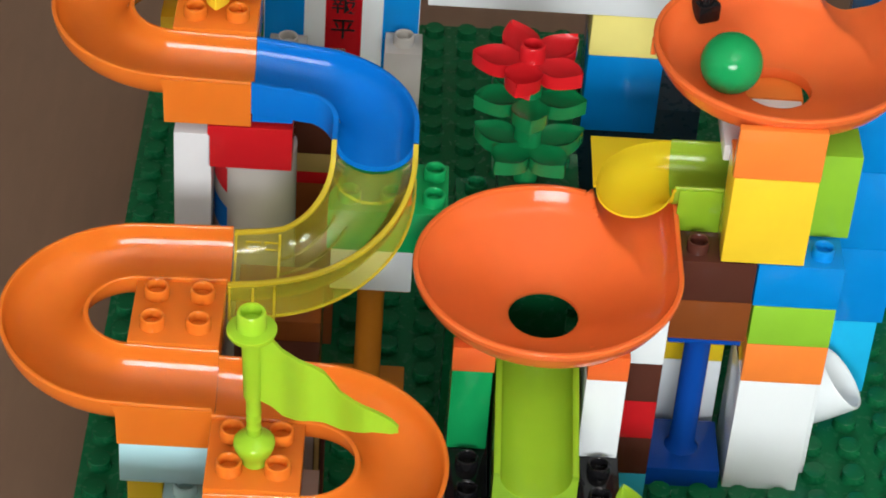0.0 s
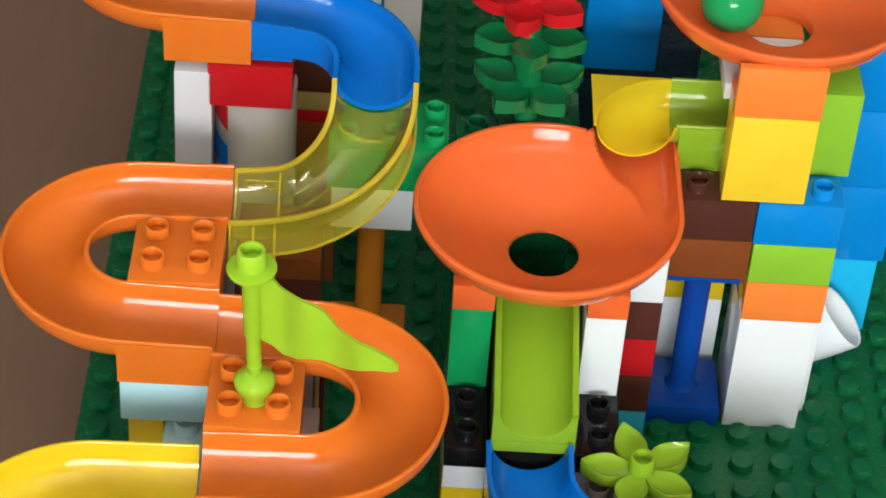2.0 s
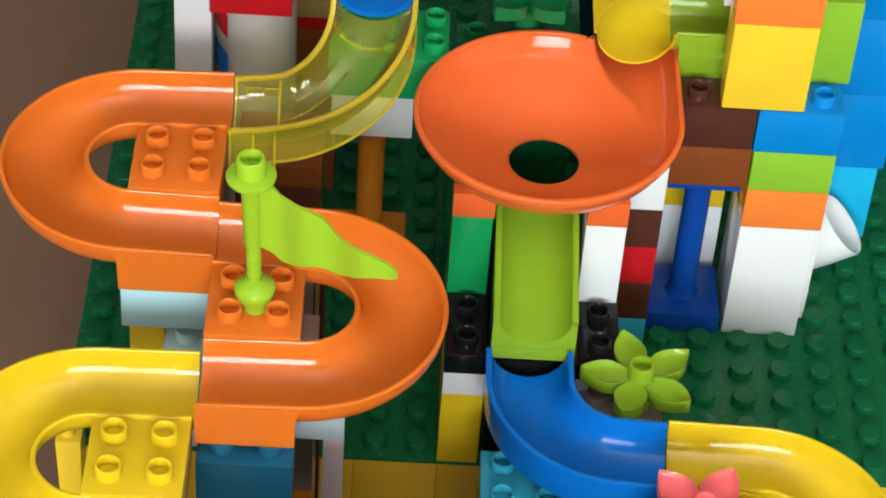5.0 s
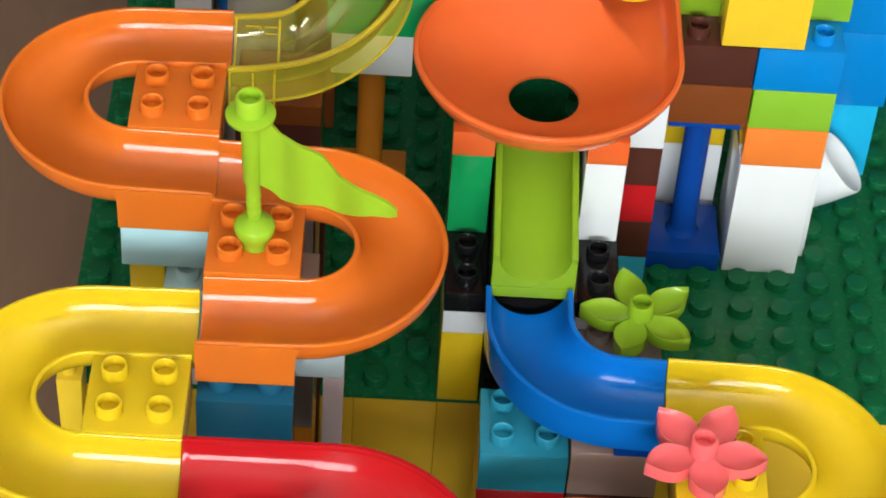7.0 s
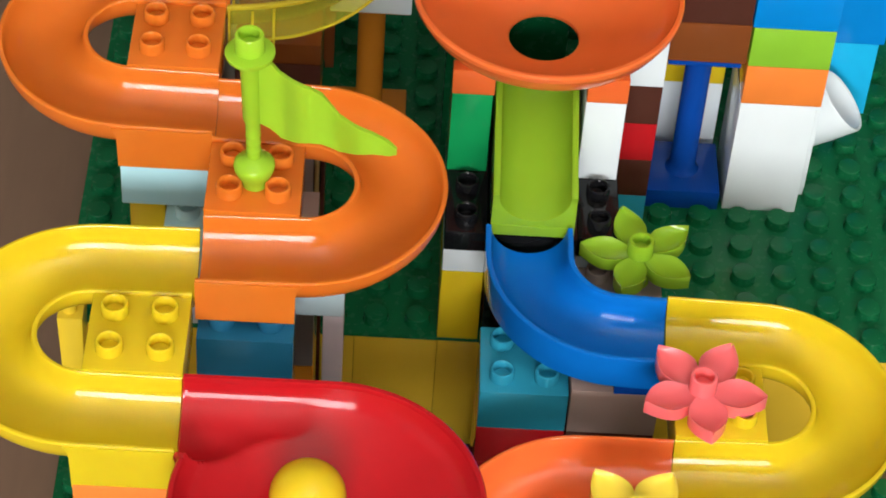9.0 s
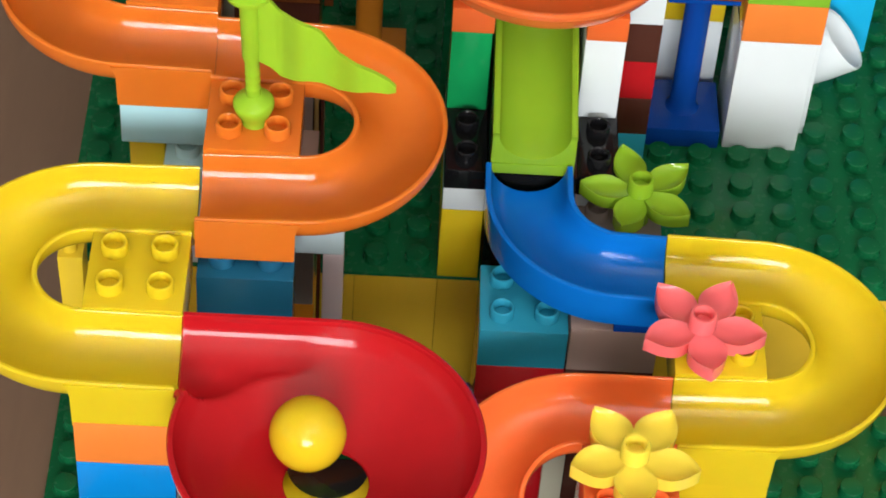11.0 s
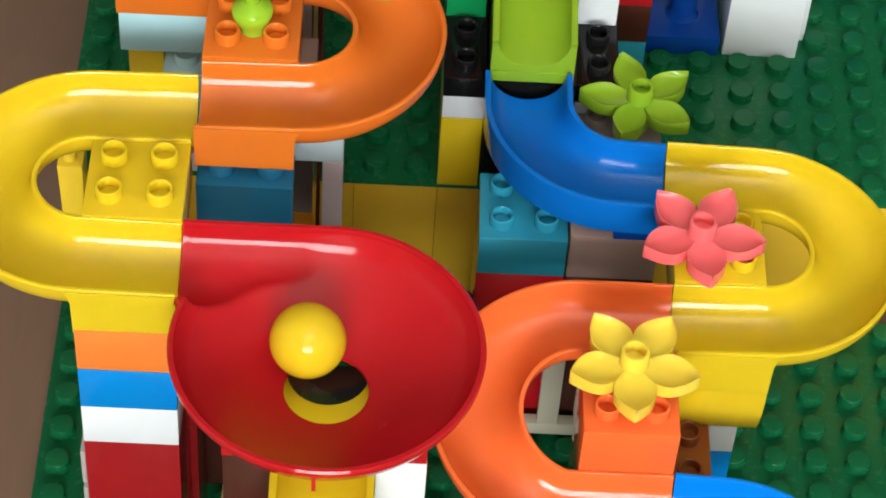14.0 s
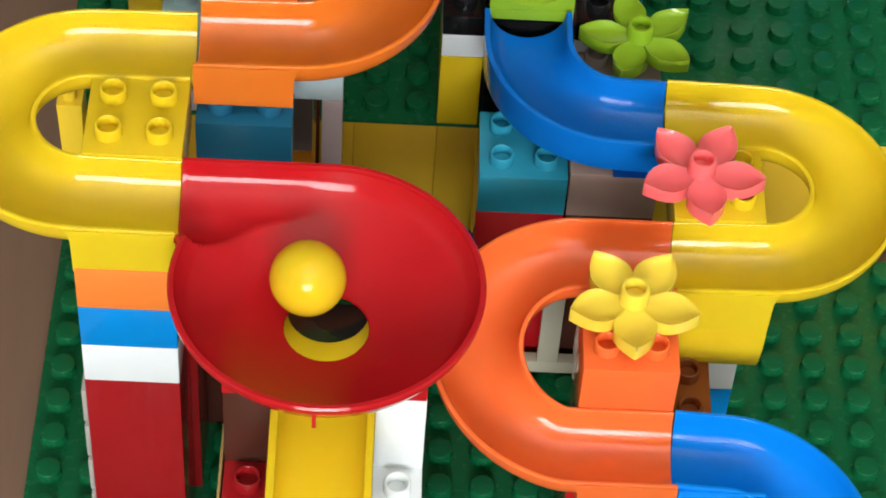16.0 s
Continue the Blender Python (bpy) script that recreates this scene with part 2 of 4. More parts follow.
wall_with_opening("wall_south", "x", -3.1, -3.0, -2.3, 2.3, -0.9, 0.7, 1.5, 2.45)
tagged(slab("wall_east", 2.2, 2.3, -3.0, 2.4, 0.0, 2.6, WALL_PAINT), "plain pale painted wall", "wall", kind="structure")

window = tagged(new("window_1"), "white framed window with three upright bars", "window", kind="structure")
window.matrix_basis = pose(-0.1, -2.96, 1.975)
for name, wx0, wx1, wz0, wz1 in (("window_frame", -0.8, -0.74, -0.475, 0.475), ("window_frame", 0.74, 0.8, -0.475, 0.475), ("window_frame", -0.74, 0.74, 0.415, 0.475), ("window_frame", -0.74, 0.74, -0.475, -0.415), ("window_bar", -0.5, -0.45, -0.415, 0.415), ("window_bar", 0.42, 0.47, -0.415, 0.415), ("window_bar", 0.56, 0.6, -0.415, 0.415)):
    part(name, box(bmesh.new(), wx0 / U, wx1 / U, 0.0 / U, 0.1 / U, wz0 / U, wz1 / U, 0.2), GREY_WHITE, window)

# Unseen bowl hung only to hold the fill light.
lamp = tagged(new("added_fill_bowl"), "added unseen bowl lamp, ceiling bounce as fill", "ceiling lamp")
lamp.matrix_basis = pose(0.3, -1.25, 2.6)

table_top_z = Z0 - 4.56 * U
table = tagged(new("table"), "brown wooden table under the marble run", "table")
table.matrix_basis = pose(0, 0.05, 0)
bm = box(bmesh.new(), -0.75 / U, 0.75 / U, -0.7 / U, 0.75 / U, (table_top_z - 0.03) / U, table_top_z / U, 0.15)
part("tabletop", bm, TABLE_WOOD, table)
for lx in (-0.68, 0.68):
    for ly in (-0.62, 0.67):
        part("leg", box(bmesh.new(), (lx - 0.03) / U, (lx + 0.03) / U, (ly - 0.03) / U, (ly + 0.03) / U, 0, (table_top_z - 0.03) / U, 0.1), TABLE_WOOD, table)


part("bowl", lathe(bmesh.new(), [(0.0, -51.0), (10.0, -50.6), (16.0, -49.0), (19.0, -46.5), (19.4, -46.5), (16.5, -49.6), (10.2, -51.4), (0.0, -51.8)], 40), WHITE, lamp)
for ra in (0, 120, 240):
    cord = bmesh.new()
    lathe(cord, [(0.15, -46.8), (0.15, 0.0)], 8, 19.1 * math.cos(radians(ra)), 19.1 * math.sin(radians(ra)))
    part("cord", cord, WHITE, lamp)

# ---- base plates ----
PLATE_STUD = [(0.32, 0.0), (0.3, 0.03), (0.296, 0.232), (0.291, 0.25), (0.28, 0.261), (0.264, 0.265), (0, 0.266)]


def base_plate(x0, y0, top, cols, rows, thick, near, label):
    bm = box(bmesh.new(), 0, cols, 0, rows, -thick, 0, 0.05)
    ob = at(new("base_plate", finish(bm, "base_plate", BASE_GREEN)), x0, y0, top)
    tagged(ob, label, "base plate", "base plates")
    single = finish(lathe(bmesh.new(), PLATE_STUD, 18), "stud", BASE_GREEN)
    rest = bmesh.new()
    count = 0
    for c in range(cols):
        for r in range(rows):
            if near(c, r) and count < 300:
                part("stud", single, BASE_GREEN, ob, where=(c + 0.5, r + 0.5, 0))
                count += 1
            else:
                lathe(rest, PLATE_STUD, 10, c + 0.5, r + 0.5, 0)
    tagged(part("far_studs", rest, BASE_GREEN, ob), "covered studs of the base plate", kind="stuff")
    return ob


BP, LP = -0.25, -4.2
base_plate(-15.44, -3.32, BP, 24, 25, 0.13, lambda c, r: c < 3 or (c > 14 and r < 9) or (6 < c < 12 and r > 2), "dark green studded base plate on yellow bricks")
base_plate(-15.58, -27.7, LP, 24, 24, 0.34, lambda c, r: (c < 3 or c > 7) and r > 8, "dark green studded base plate on the table")
# yellow brick courses that carry the back plate
brick(-15.4, -3.28, LP, 0.95, 2, BP - 0.13 - LP, WALL_YELLOW, "narrow tall yellow brick at the end of the wall", group="yellow wall bricks")
for n in range(11):
    brick(-14.45 + n * 2, -3.28, LP, 2.014, 2, BP - 0.13 - LP, WALL_YELLOW, "tall yellow brick in the wall that carries the back plate", group="yellow wall bricks", bev=0.012)
for bx in (-15.4, -4.0, 6.4):
    for by in (8.0, 19.0):
        brick(bx, by, LP - 0.36, 2, 2, BP - 0.13 - LP + 0.36, BRICK_YELLOW, "tall yellow brick under the back plate", group="plate supports")


# ---- marble run pieces ----
HALF = 0.97


def channel_profile(half=HALF, wall=0.11, seg=14, boxy=False, low=1.0):
    inner = [(-(half - wall) * math.cos(math.pi * i / seg), -(half - wall) * low * math.sin(math.pi * i / seg)) for i in range(seg + 1)]
    outer = [(half * math.cos(math.pi * i / seg), -0.03 - half * low * math.sin(math.pi * i / seg)) for i in range(seg + 1)]
    if boxy:
        outer = [(half * math.copysign(abs(math.cos(math.pi * i / seg)) ** 0.5, math.cos(math.pi * i / seg)), -0.03 - half * math.sin(math.pi * i / seg) ** 0.8) for i in range(seg + 1)]
    inner[0], inner[-1] = (inner[0][0], -0.03), (inner[-1][0], -0.03)
    inner = [(-(half - wall * 0.8), 0.0)] + inner + [(half - wall * 0.8, 0.0)]
    outer = [(half - 0.03, 0.0)] + outer + [(-half + 0.03, 0.0)]
    return inner + outer


def sloped(points, za, zb):
    lengths = [0.0]
    for a, b in zip(points, points[1:]):
        lengths.append(lengths[-1] + math.dist(a, b))
    return [(x, y, za + (zb - za) * s / lengths[-1]) for (x, y), s in zip(points, lengths)]


def arc(cx, cy, r, a0, a1, n):
    return [(cx + r * math.cos(radians(a0 + (a1 - a0) * i / n)), cy + r * math.sin(radians(a0 + (a1 - a0) * i / n))) for i in range(n + 1)]


def skirt(bm, x0, x1, y, z0, z1, flare):
    """Front panel of a track's foot: upright, one end flaring out under the curve."""
    if flare < 0:
        pts = [(x0 + flare, z1), (x0 + flare * 0.45, z1 - 0.12), (x0 + flare * 0.12, z1 - 0.3), (x0, z0), (x1, z0), (x1, z1)]
    else:
        pts = [(x0, z1), (x0, z0), (x1, z0), (x1 + flare * 0.12, z1 - 0.3), (x1 + flare * 0.45, z1 - 0.12), (x1 + flare, z1)]
    front = [bm.verts.new((px, y, pz)) for px, pz in pts]
    back = [bm.verts.new((px, y + 0.1, pz)) for px, pz in pts]
    bm.faces.new(front)
    bm.faces.new(back[::-1])
    for i in range(len(pts)):
        j = (i + 1) % len(pts)
        bm.faces.new((front[i], front[j], back[j], back[i]))


def u_turn(x, y, z, side, za, zb, material, label, studs=((0, 0), (1, 0), (0, 1), (1, 1)), foot=1.2, R=1.95, reach=1.0, foot_end=1.0):
    """U-turn track: a half ring of channel round a plate with studs. side: where the bend lies (-1 or 1 in x)."""
    root = at(tagged(new("marble_track"), label, "marble track", "marble run tracks"), x, y, z)
    bend = arc(side * reach, 0, R, 90, 90 - 180 * side, 36)
    pts = sloped([(-side * 0.985, R), (-side * 0.33, R), (side * 0.33, R)] + bend + [(side * 0.33, -R), (-side * 0.33, -R), (-side * 0.985, -R)], 0, 1)
    pts = [(px, py, za + (zb - za) * (u if abs(za - zb) < 0.6 else max(0.0, min(1.0, (u - 0.18) / 0.6)) ** 1.2)) for px, py, u in pts]
    part("channel", sweep(bmesh.new(), pts, channel_profile(low=0.94)), material, root)
    plate = part("plate", box(bmesh.new(), -0.985, 0.985, -1.06, 1.06, -1.15 + min(0.0, zb + 0.4), 0, 0.04), material, root)
    bm = bmesh.new()
    skirt(bm, -1, foot_end, -R - HALF - 0.03, zb - foot, zb - 0.02, 0.12 * side)
    box(bm, -0.98, 0.98, -R - HALF + 0.05, -1.0, zb - foot, zb - 1.02, 0.02)
    part("foot", bm, material, root)
    for c, r in studs:
        part("stud", stud_mesh(material), material, plate, where=(c - 0.5, r - 0.5, 0))
    return root


u_turn(-12.4, 5.8, 10.6, -1, 0.2, -0.15, ORANGE, "orange U-turn marble track with four studs, highest of the run", studs=((0, 0), (1, 0)))
u_turn(-12.56, -2.54, 8.15, -1, 0.14, -0.14, ORANGE, "orange U-turn marble track beside a clear yellow curve", foot=1.08, reach=0.95)
u_turn(-10.58, -6.55, 7.85, 1, 0.1, -0.16, ORANGE, "orange U-turn marble track with a lime flag on it", foot=1.08, reach=1.08)
u_turn(-12.62, -10.46, 7.2, -1, 0.1, -0.12, YELLOW, "yellow U-turn marble track feeding the red funnel")
u_turn(-0.5, -8.43, 3.74, 1, 0.14, -0.14, YELLOW, "yellow U-turn marble track with a pink flower on it", studs=((1, 0), (1, 1)), foot=1.18, foot_end=1.05)
u_turn(-2.5, -12.45, 3.58, -1, 0.05, -1.25, ORANGE_RED, "red-orange U-turn marble track with a yellow flower on it", R=2.02, reach=1.1)


def curve_track(name_label, pts, za, zb, material, foot_box=None, rim=None, boxy=False, level_end=1.0, skirts=(), wall=0.11, rim_label="brighter yellow edge", low=1.0):
    """A quarter-turn channel; the points lie in plan, in studs. level_end: above 1 the slope eases out. skirts: (side, depth) of upright panels under the rims."""
    x0, y0 = pts[0]
    root = at(tagged(new("marble_track"), name_label, "marble track", "marble run tracks"), x0, y0, min(za, zb))
    base = min(za, zb)
    path = [(px - x0, py - y0, pz - base) for px, py, pz in [(qx, qy, za + (zb - za) * (1 - (1 - qz) ** level_end)) for qx, qy, qz in sloped(pts, 0.0, 1.0)]]
    part("channel", sweep(bmesh.new(), path, channel_profile(boxy=boxy, wall=wall, low=low)), material, root)
    for sgn, deep in skirts:
        band = [(0.972 * sgn, -0.03), (0.972 * sgn, -deep + 0.03), (0.962 * sgn, -deep), (0.945 * sgn, -deep), (0.93 * sgn, -deep + 0.03), (0.93 * sgn, -0.03)]
        side_panel = part("side_panel", sweep(bmesh.new(), path, band), CLEAR_PANEL if material is CLEAR_YELLOW else material, root)
        if rim and wall < 0.1:
            part("lower_edge", sweep(bmesh.new(), path, [(0.99 * sgn, -deep - 0.01), (0.99 * sgn, -deep + 0.03), (0.93 * sgn, -deep + 0.03), (0.93 * sgn, -deep - 0.01)]), rim, side_panel, "bright yellow edge")
    if rim:
        for sgn in (-1, 1):
            strip = [(n + sgn * 0.925, zz) for n, zz in ((-0.06, -0.07), (-0.06, 0.008), (-0.04, 0.02), (0.04, 0.02), (0.06, 0.008), (0.06, -0.07))]
            part("rim", sweep(bmesh.new(), path, strip), rim, root, rim_label)
    if foot_box:
        bm = bmesh.new()
        for fx0, fx1, fy0, fy1, fz0, fz1 in foot_box:
            box(bm, fx0 - x0, fx1 - x0, fy0 - y0, fy1 - y0, fz0 - base, fz1 - base, 0.03)
        part("foot", bm, material, root)
    return root


# blue curve below the highest U-turn, then the clear yellow one
curve_track("glossy blue quarter-turn marble track under the highest bend", [(-11.4, 3.85), (-11.0, 3.85), (-10.4, 3.85)] + arc(-10.0, 2.35, 1.5, 90, 0, 22) + [(-8.5, 1.95), (-8.5, 1.78)], 10.42, 9.85, BLUE,
            [(-11.38, -10.44, 2.89, 2.98, 9.36, 10.35), (-11.38, -10.44, 2.98, 4.8, 9.36, 9.46)], skirts=((-1, 0.82),), low=0.88, rim=BLUE, rim_label="rounded blue edge")
clear_track = curve_track("clear yellow quarter-turn marble track, see-through", [(-8.5, 1.78), (-8.5, 1.5)] + arc(-10.5, 1.45, 2.0, 0, -90, 22) + [(-10.9, -0.55), (-11.56, -0.55)], 9.8, 8.12, CLEAR_YELLOW,
            rim=RIM_YELLOW, level_end=1.6, wall=0.05, skirts=((1, 1.0),))
part("collar", sweep(bmesh.new(), [(-0.015, -0.62, 1.325), (-0.015, -0.635, 1.318), (-0.015, -0.65, 1.311)], channel_profile(half=0.9, wall=0.025)), CLEAR_PANEL, clear_track)
ridge_path = [(px, py, pz) for px, py, pz in [(-2.0 + 2.0 * math.cos(radians(a)), -0.33 + 2.0 * math.sin(radians(a)), 1.68 * (0.92 - 0.72 * (-a / 90.0)) ** 1.6) for a in range(-30, -91, -4)]]
for off in (-0.66, -0.34):
    part("ridge", sweep(bmesh.new(), ridge_path, [(off, -0.9 * math.sqrt(1 - off * off) + 0.0), (off, -0.9 * math.sqrt(1 - off * off) + 0.07), (off + 0.04, -0.9 * math.sqrt(1 - off * off) + 0.07), (off + 0.04, -0.9 * math.sqrt(1 - off * off) + 0.0)]), CLEAR_YELLOW, clear_track)
for rx in (-11.52, -10.53):
    part("seam", sweep(bmesh.new(), [(rx + 8.5 - 0.03, -2.33, 0.0), (rx + 8.5, -2.33, 0.0), (rx + 8.5 + 0.03, -2.33, 0.0)], channel_profile(half=0.93, wall=0.07)), RIM_YELLOW, clear_track)
for rx in (-11.52, -11.0, -10.53):
    part("rib", box(bmesh.new(), rx + 8.5 - 0.03, rx + 8.5 + 0.03, -3.37, -3.31, -1.0, -0.05, 0.01), RIM_YELLOW, clear_track)
for fx in (-11.3, -10.88):
    bm = bmesh.new()
    for x0, x1, z0, z1 in ((0, 0.34, 0, 0.03), (0, 0.34, 0.2, 0.23), (0, 0.03, 0.03, 0.2), (0.31, 0.34, 0.03, 0.2)):
        box(bm, fx + 8.5 + x0, fx + 8.5 + x1, -1.52, -1.48, -0.42 + z0, -0.42 + z1, 0.005)
    part("moulded_frame", bm, RIM_YELLOW, clear_track)
# blue curve from the lime slide to the yellow U-turn, and the last blue one
curve_track("blue quarter-turn marble track below the lime slide", [(-4.58, -3.8), (-4.58, -4.3)] + arc(-2.58, -4.55, 2.0, 180, 270, 22) + [(-2.0, -6.55), (-1.52, -6.55)], 4.1, 3.84, BLUE,
            None, boxy=True, rim=BLUE, rim_label="rounded blue edge", skirts=((-1, 0.9),))
curve_track("bright blue quarter-turn marble track leaving the red-orange bend", [(-1.5, -14.4), (-1.0, -14.42), (-0.48, -14.42)] + arc(-0.48, -16.42, 2.0, 90, 0, 22)[1:] + [(1.52, -17.4)], 2.3, 2.0, CLEAN_BLUE,
            [(-1.48, 0.3, -15.45, -15.35, 1.0, 2.2), (-1.48, 0.3, -15.35, -13.5, 1.0, 1.2)])


def funnel(x, y, z, rz, material, label, radius=3.0, hole_z=-1.42, legs=(), hole=0.82, inlet=2.95, tab=False, neck=0.3):
    """A bowl with a tangential inlet trough and a round drain."""
    root = at(tagged(new("marble_funnel"), label, "marble funnel", "marble run funnels"), x, y, z, rz)
    width = 0.95
    mid = radius - width

    def bowl(r):
        u = max(0.0, min(1.0, (r - hole) / (radius - hole)))
        if u < 0.84:
            return hole_z + (-0.52 - hole_z) * (u / 0.84) ** 1.3
        k = (u - 0.84) / 0.16
        return -0.52 + 0.17 * k + 0.35 * k ** 1.7

    def depth(px, py):
        zc = bowl(math.hypot(px, py))
        v = py - mid
        if px < 0 and abs(v) < width - 0.02:
            w = max(0.0, min(1.0, (px + 2.9) / 2.8))
            w = w * w * (3 - 2 * w)
            back = max(0.0, min(1.0, v / 0.4 + 0.5))
            deep = (0.82 - w * 0.36) * (1 - back) + 0.72 * back
            trough = min(zc, -deep * math.sqrt(max(0.0, 1 - (v / (width - 0.02)) ** 2)))
            join = max(0.0, min(1.0, (px + 0.75) / 0.75))
            zc = trough + (zc - trough) * join * join * (3 - 2 * join)
        return zc

    angles = []
    for i in range(220):
        angles.append(2 * math.pi * i / 220)
    corner = math.atan2(radius, -inlet)
    low = math.pi - math.asin((mid - width) / radius)
    turn_in = radians(4.0)
    angles = sorted(angles + [corner, low] + [low + turn_in * q / 4 for q in (1, 2, 3, 4)])

    def edge(a):
        ca, sa = math.cos(a), math.sin(a)
        if math.pi / 2 <= a <= corner:
            return radius / sa
        if corner < a <= low + 1e-6:
            return -inlet / ca
        if low < a < low + turn_in:
            f = (a - low) / turn_in
            return -inlet / math.cos(low) * (1 - f) + radius * f
        return radius

    bm = bmesh.new()
    steps = 34
    top, under = [], []
    for a in angles:
        e = edge(a)
        ca, sa = math.cos(a), math.sin(a)
        col_t, col_u = [], []
        for k in range(steps + 1):
            s = (k / steps) ** 0.9
            r = hole + (e - hole) * s
            zt = depth(r * ca, r * sa)
            r2 = hole + (e + 0.06 - hole) * s
            col_t.append(bm.verts.new((r * ca, r * sa, zt)))
            col_u.append(bm.verts.new((r2 * ca, r2 * sa, zt - 0.05 - 0.08 * min(1.0, s * 6))))
        top.append(col_t)
        under.append(col_u)
    n = len(angles)
    for i in range(n):
        j = (i + 1) % n
        for k in range(steps):
            bm.faces.new((top[i][k], top[j][k], top[j][k + 1], top[i][k + 1]))
            bm.faces.new((under[i][k + 1], under[j][k + 1], under[j][k], under[i][k]))
        bm.faces.new((top[i][steps], top[j][steps], under[j][steps], under[i][steps]))
        bm.faces.new((top[j][0], top[i][0], under[i][0], under[j][0]))
    part("bowl", bm, material, root)
    # rounded lip along the round part of the edge
    lip = bmesh.new()
    ring = [(radius * math.cos(a), radius * math.sin(a), 0.0) for a in [low + turn_in + (2 * math.pi + math.pi / 2 - low - turn_in) * i / 110 for i in range(111)]]
    ring += [(-min(inlet, 2.95) * i / 6, radius, 0.0) for i in range(1, 7)]
    sweep(lip, ring, [(0.05, 0.01), (0.03, 0.045), (-0.05, 0.045), (-0.085, 0.0), (-0.07, -0.12), (0.03, -0.13)])
    part("lip", lip, material, root)
    for lx0, lx1, ly0, ly1, lz0, lz1 in legs:
        part("foot", box(bmesh.new(), lx0, lx1, ly0, ly1, lz0, lz1, 0.03), material, root, rz=-rz)
    if tab:
        part("tab", box(bmesh.new(), -0.14, -0.06, -radius - 0.1, -radius + 0.02, -0.5, -0.05, 0.01), material, root)
    collar = bmesh.new()
    lathe(collar, [(hole + 0.02, hole_z + 0.02), (hole, hole_z - 0.02), (hole, hole_z - neck), (hole + 0.1, hole_z - neck), (hole + 0.1, hole_z - 0.1)], 40)
    part("drain_collar", collar, material, root)
    return root


funnel(-4.38, 0.53, 7.45, -90, ORANGE_RED, "red-orange marble funnel with an open drain above a lime slide", 3.03, -1.42,
       [(-2.1, -1.12, -1.83, -1.45, -1.69, -0.98), (0.98, 1.92, -1.89, -1.5, -1.69, -0.98)], inlet=3.25, neck=0.06)
funnel(-8.66, -14.5, 7.2, 0, FUNNEL_RED, "glossy red marble funnel fed by the yellow track", 2.91, -1.35,
       [(-1.92, -0.95, -1.3, -0.9, -1.85, -1.3), (1.0, 1.98, -1.3, -0.9, -1.85, -1.1)], tab=True, neck=0.06)
funnel(0.9, 4.78, 11.05, -90, ORANGE_RED, "red-orange marble funnel on a yellow and orange tower", 2.98, -1.2, neck=0.27, tab=True)


def slide(x, y_top, z_top, y_low, z_low, z_foot, material, label, width=2.0):
    """Straight chute: flat side rims, a round trough between them, an upright end."""
    root = at(tagged(new("marble_slide"), label, "marble slide", "marble run slides"), x, y_low, z_foot)
    seg, r = 14, width / 2 - 0.14
    prof_in = [(-r * math.cos(math.pi * i / seg), -r * 0.92 * math.sin(math.pi * i / seg)) for i in range(seg + 1)]
    bm = bmesh.new()
    rings = []
    length = y_top - y_low
    for k in range(9):
        f = k / 8
        yy = f * length
        zr = (z_low + (z_top - z_low) * f) - z_foot
        low = 0.0 if k < 2 else max(0.0, zr - 1.15)
        pts = [(-width / 2, low), (-width / 2, zr)] + [(px, zr + pz) for px, pz in prof_in] + [(width / 2, zr), (width / 2, low)]
        rings.append([bm.verts.new((px, yy, pz)) for px, pz in pts])
    m = len(rings[0])
    for a, b in zip(rings, rings[1:]):
        for i in range(m):
            j = (i + 1) % m
            bm.faces.new((a[i], b[i], b[j], a[j]))
    for ring in (rings[0], rings[-1]):
        c0, c1 = ring[0], ring[-1]
        half = seg // 2
        left = ring[1:2] + ring[2:2 + half + 1]
        right = ring[2 + half:2 + seg + 1] + ring[-2:-1]
        mid_low = bm.verts.new((0, ring[0].co.y, ring[0].co.z))
        for a, b in zip(left, left[1:]):
            bm.faces.new((c0, a, b))
        bm.faces.new((c0, left[-1], mid_low))
        for a, b in zip(right, right[1:]):
            bm.faces.new((c1, a, b))
        bm.faces.new((c1, mid_low, right[0]))
    bmesh.ops.remove_doubles(bm, verts=bm.verts, dist=1e-4)
    part("chute", bm, material, root)
    for sgn in (-1, 1):
        rail = [(n, zz) for n, zz in ((-0.075, -0.06), (-0.075, 0.015), (-0.05, 0.035), (0.05, 0.035), (0.075, 0.015), (0.075, -0.06))]
        part("side_rail", sweep(bmesh.new(), [(sgn * (width / 2 - 0.07), f * length, z_low + (z_top - z_low) * f - z_foot) for f in (0.0, 0.5, 1.0)], rail), material, root)
    part("end_stop", box(bmesh.new(), -width / 2 + 0.02, width / 2 - 0.02, -0.03, 0.04, 0.0, 0.3, 0.01), material, root)
    return root


slide(-4.5, 0.12, 5.95, -3.65, 4.87, BP + 3.93, LIME, "lime green straight slide below the red-orange funnel", 1.9)
yellow_slide = slide(-8.65, -15.05, 5.3, -21.0, 4.0, 3.0, YELLOW, "yellow straight slide below the red funnel", 1.98)

part("throat", lathe(bmesh.new(), [(0.8, 0.05), (0.8, 0.0), (1.25, 0.0), (1.25, 0.05), (0.8, 0.05)], 36, 0.0, 7.2, 2.45), YELLOW, yellow_slide)

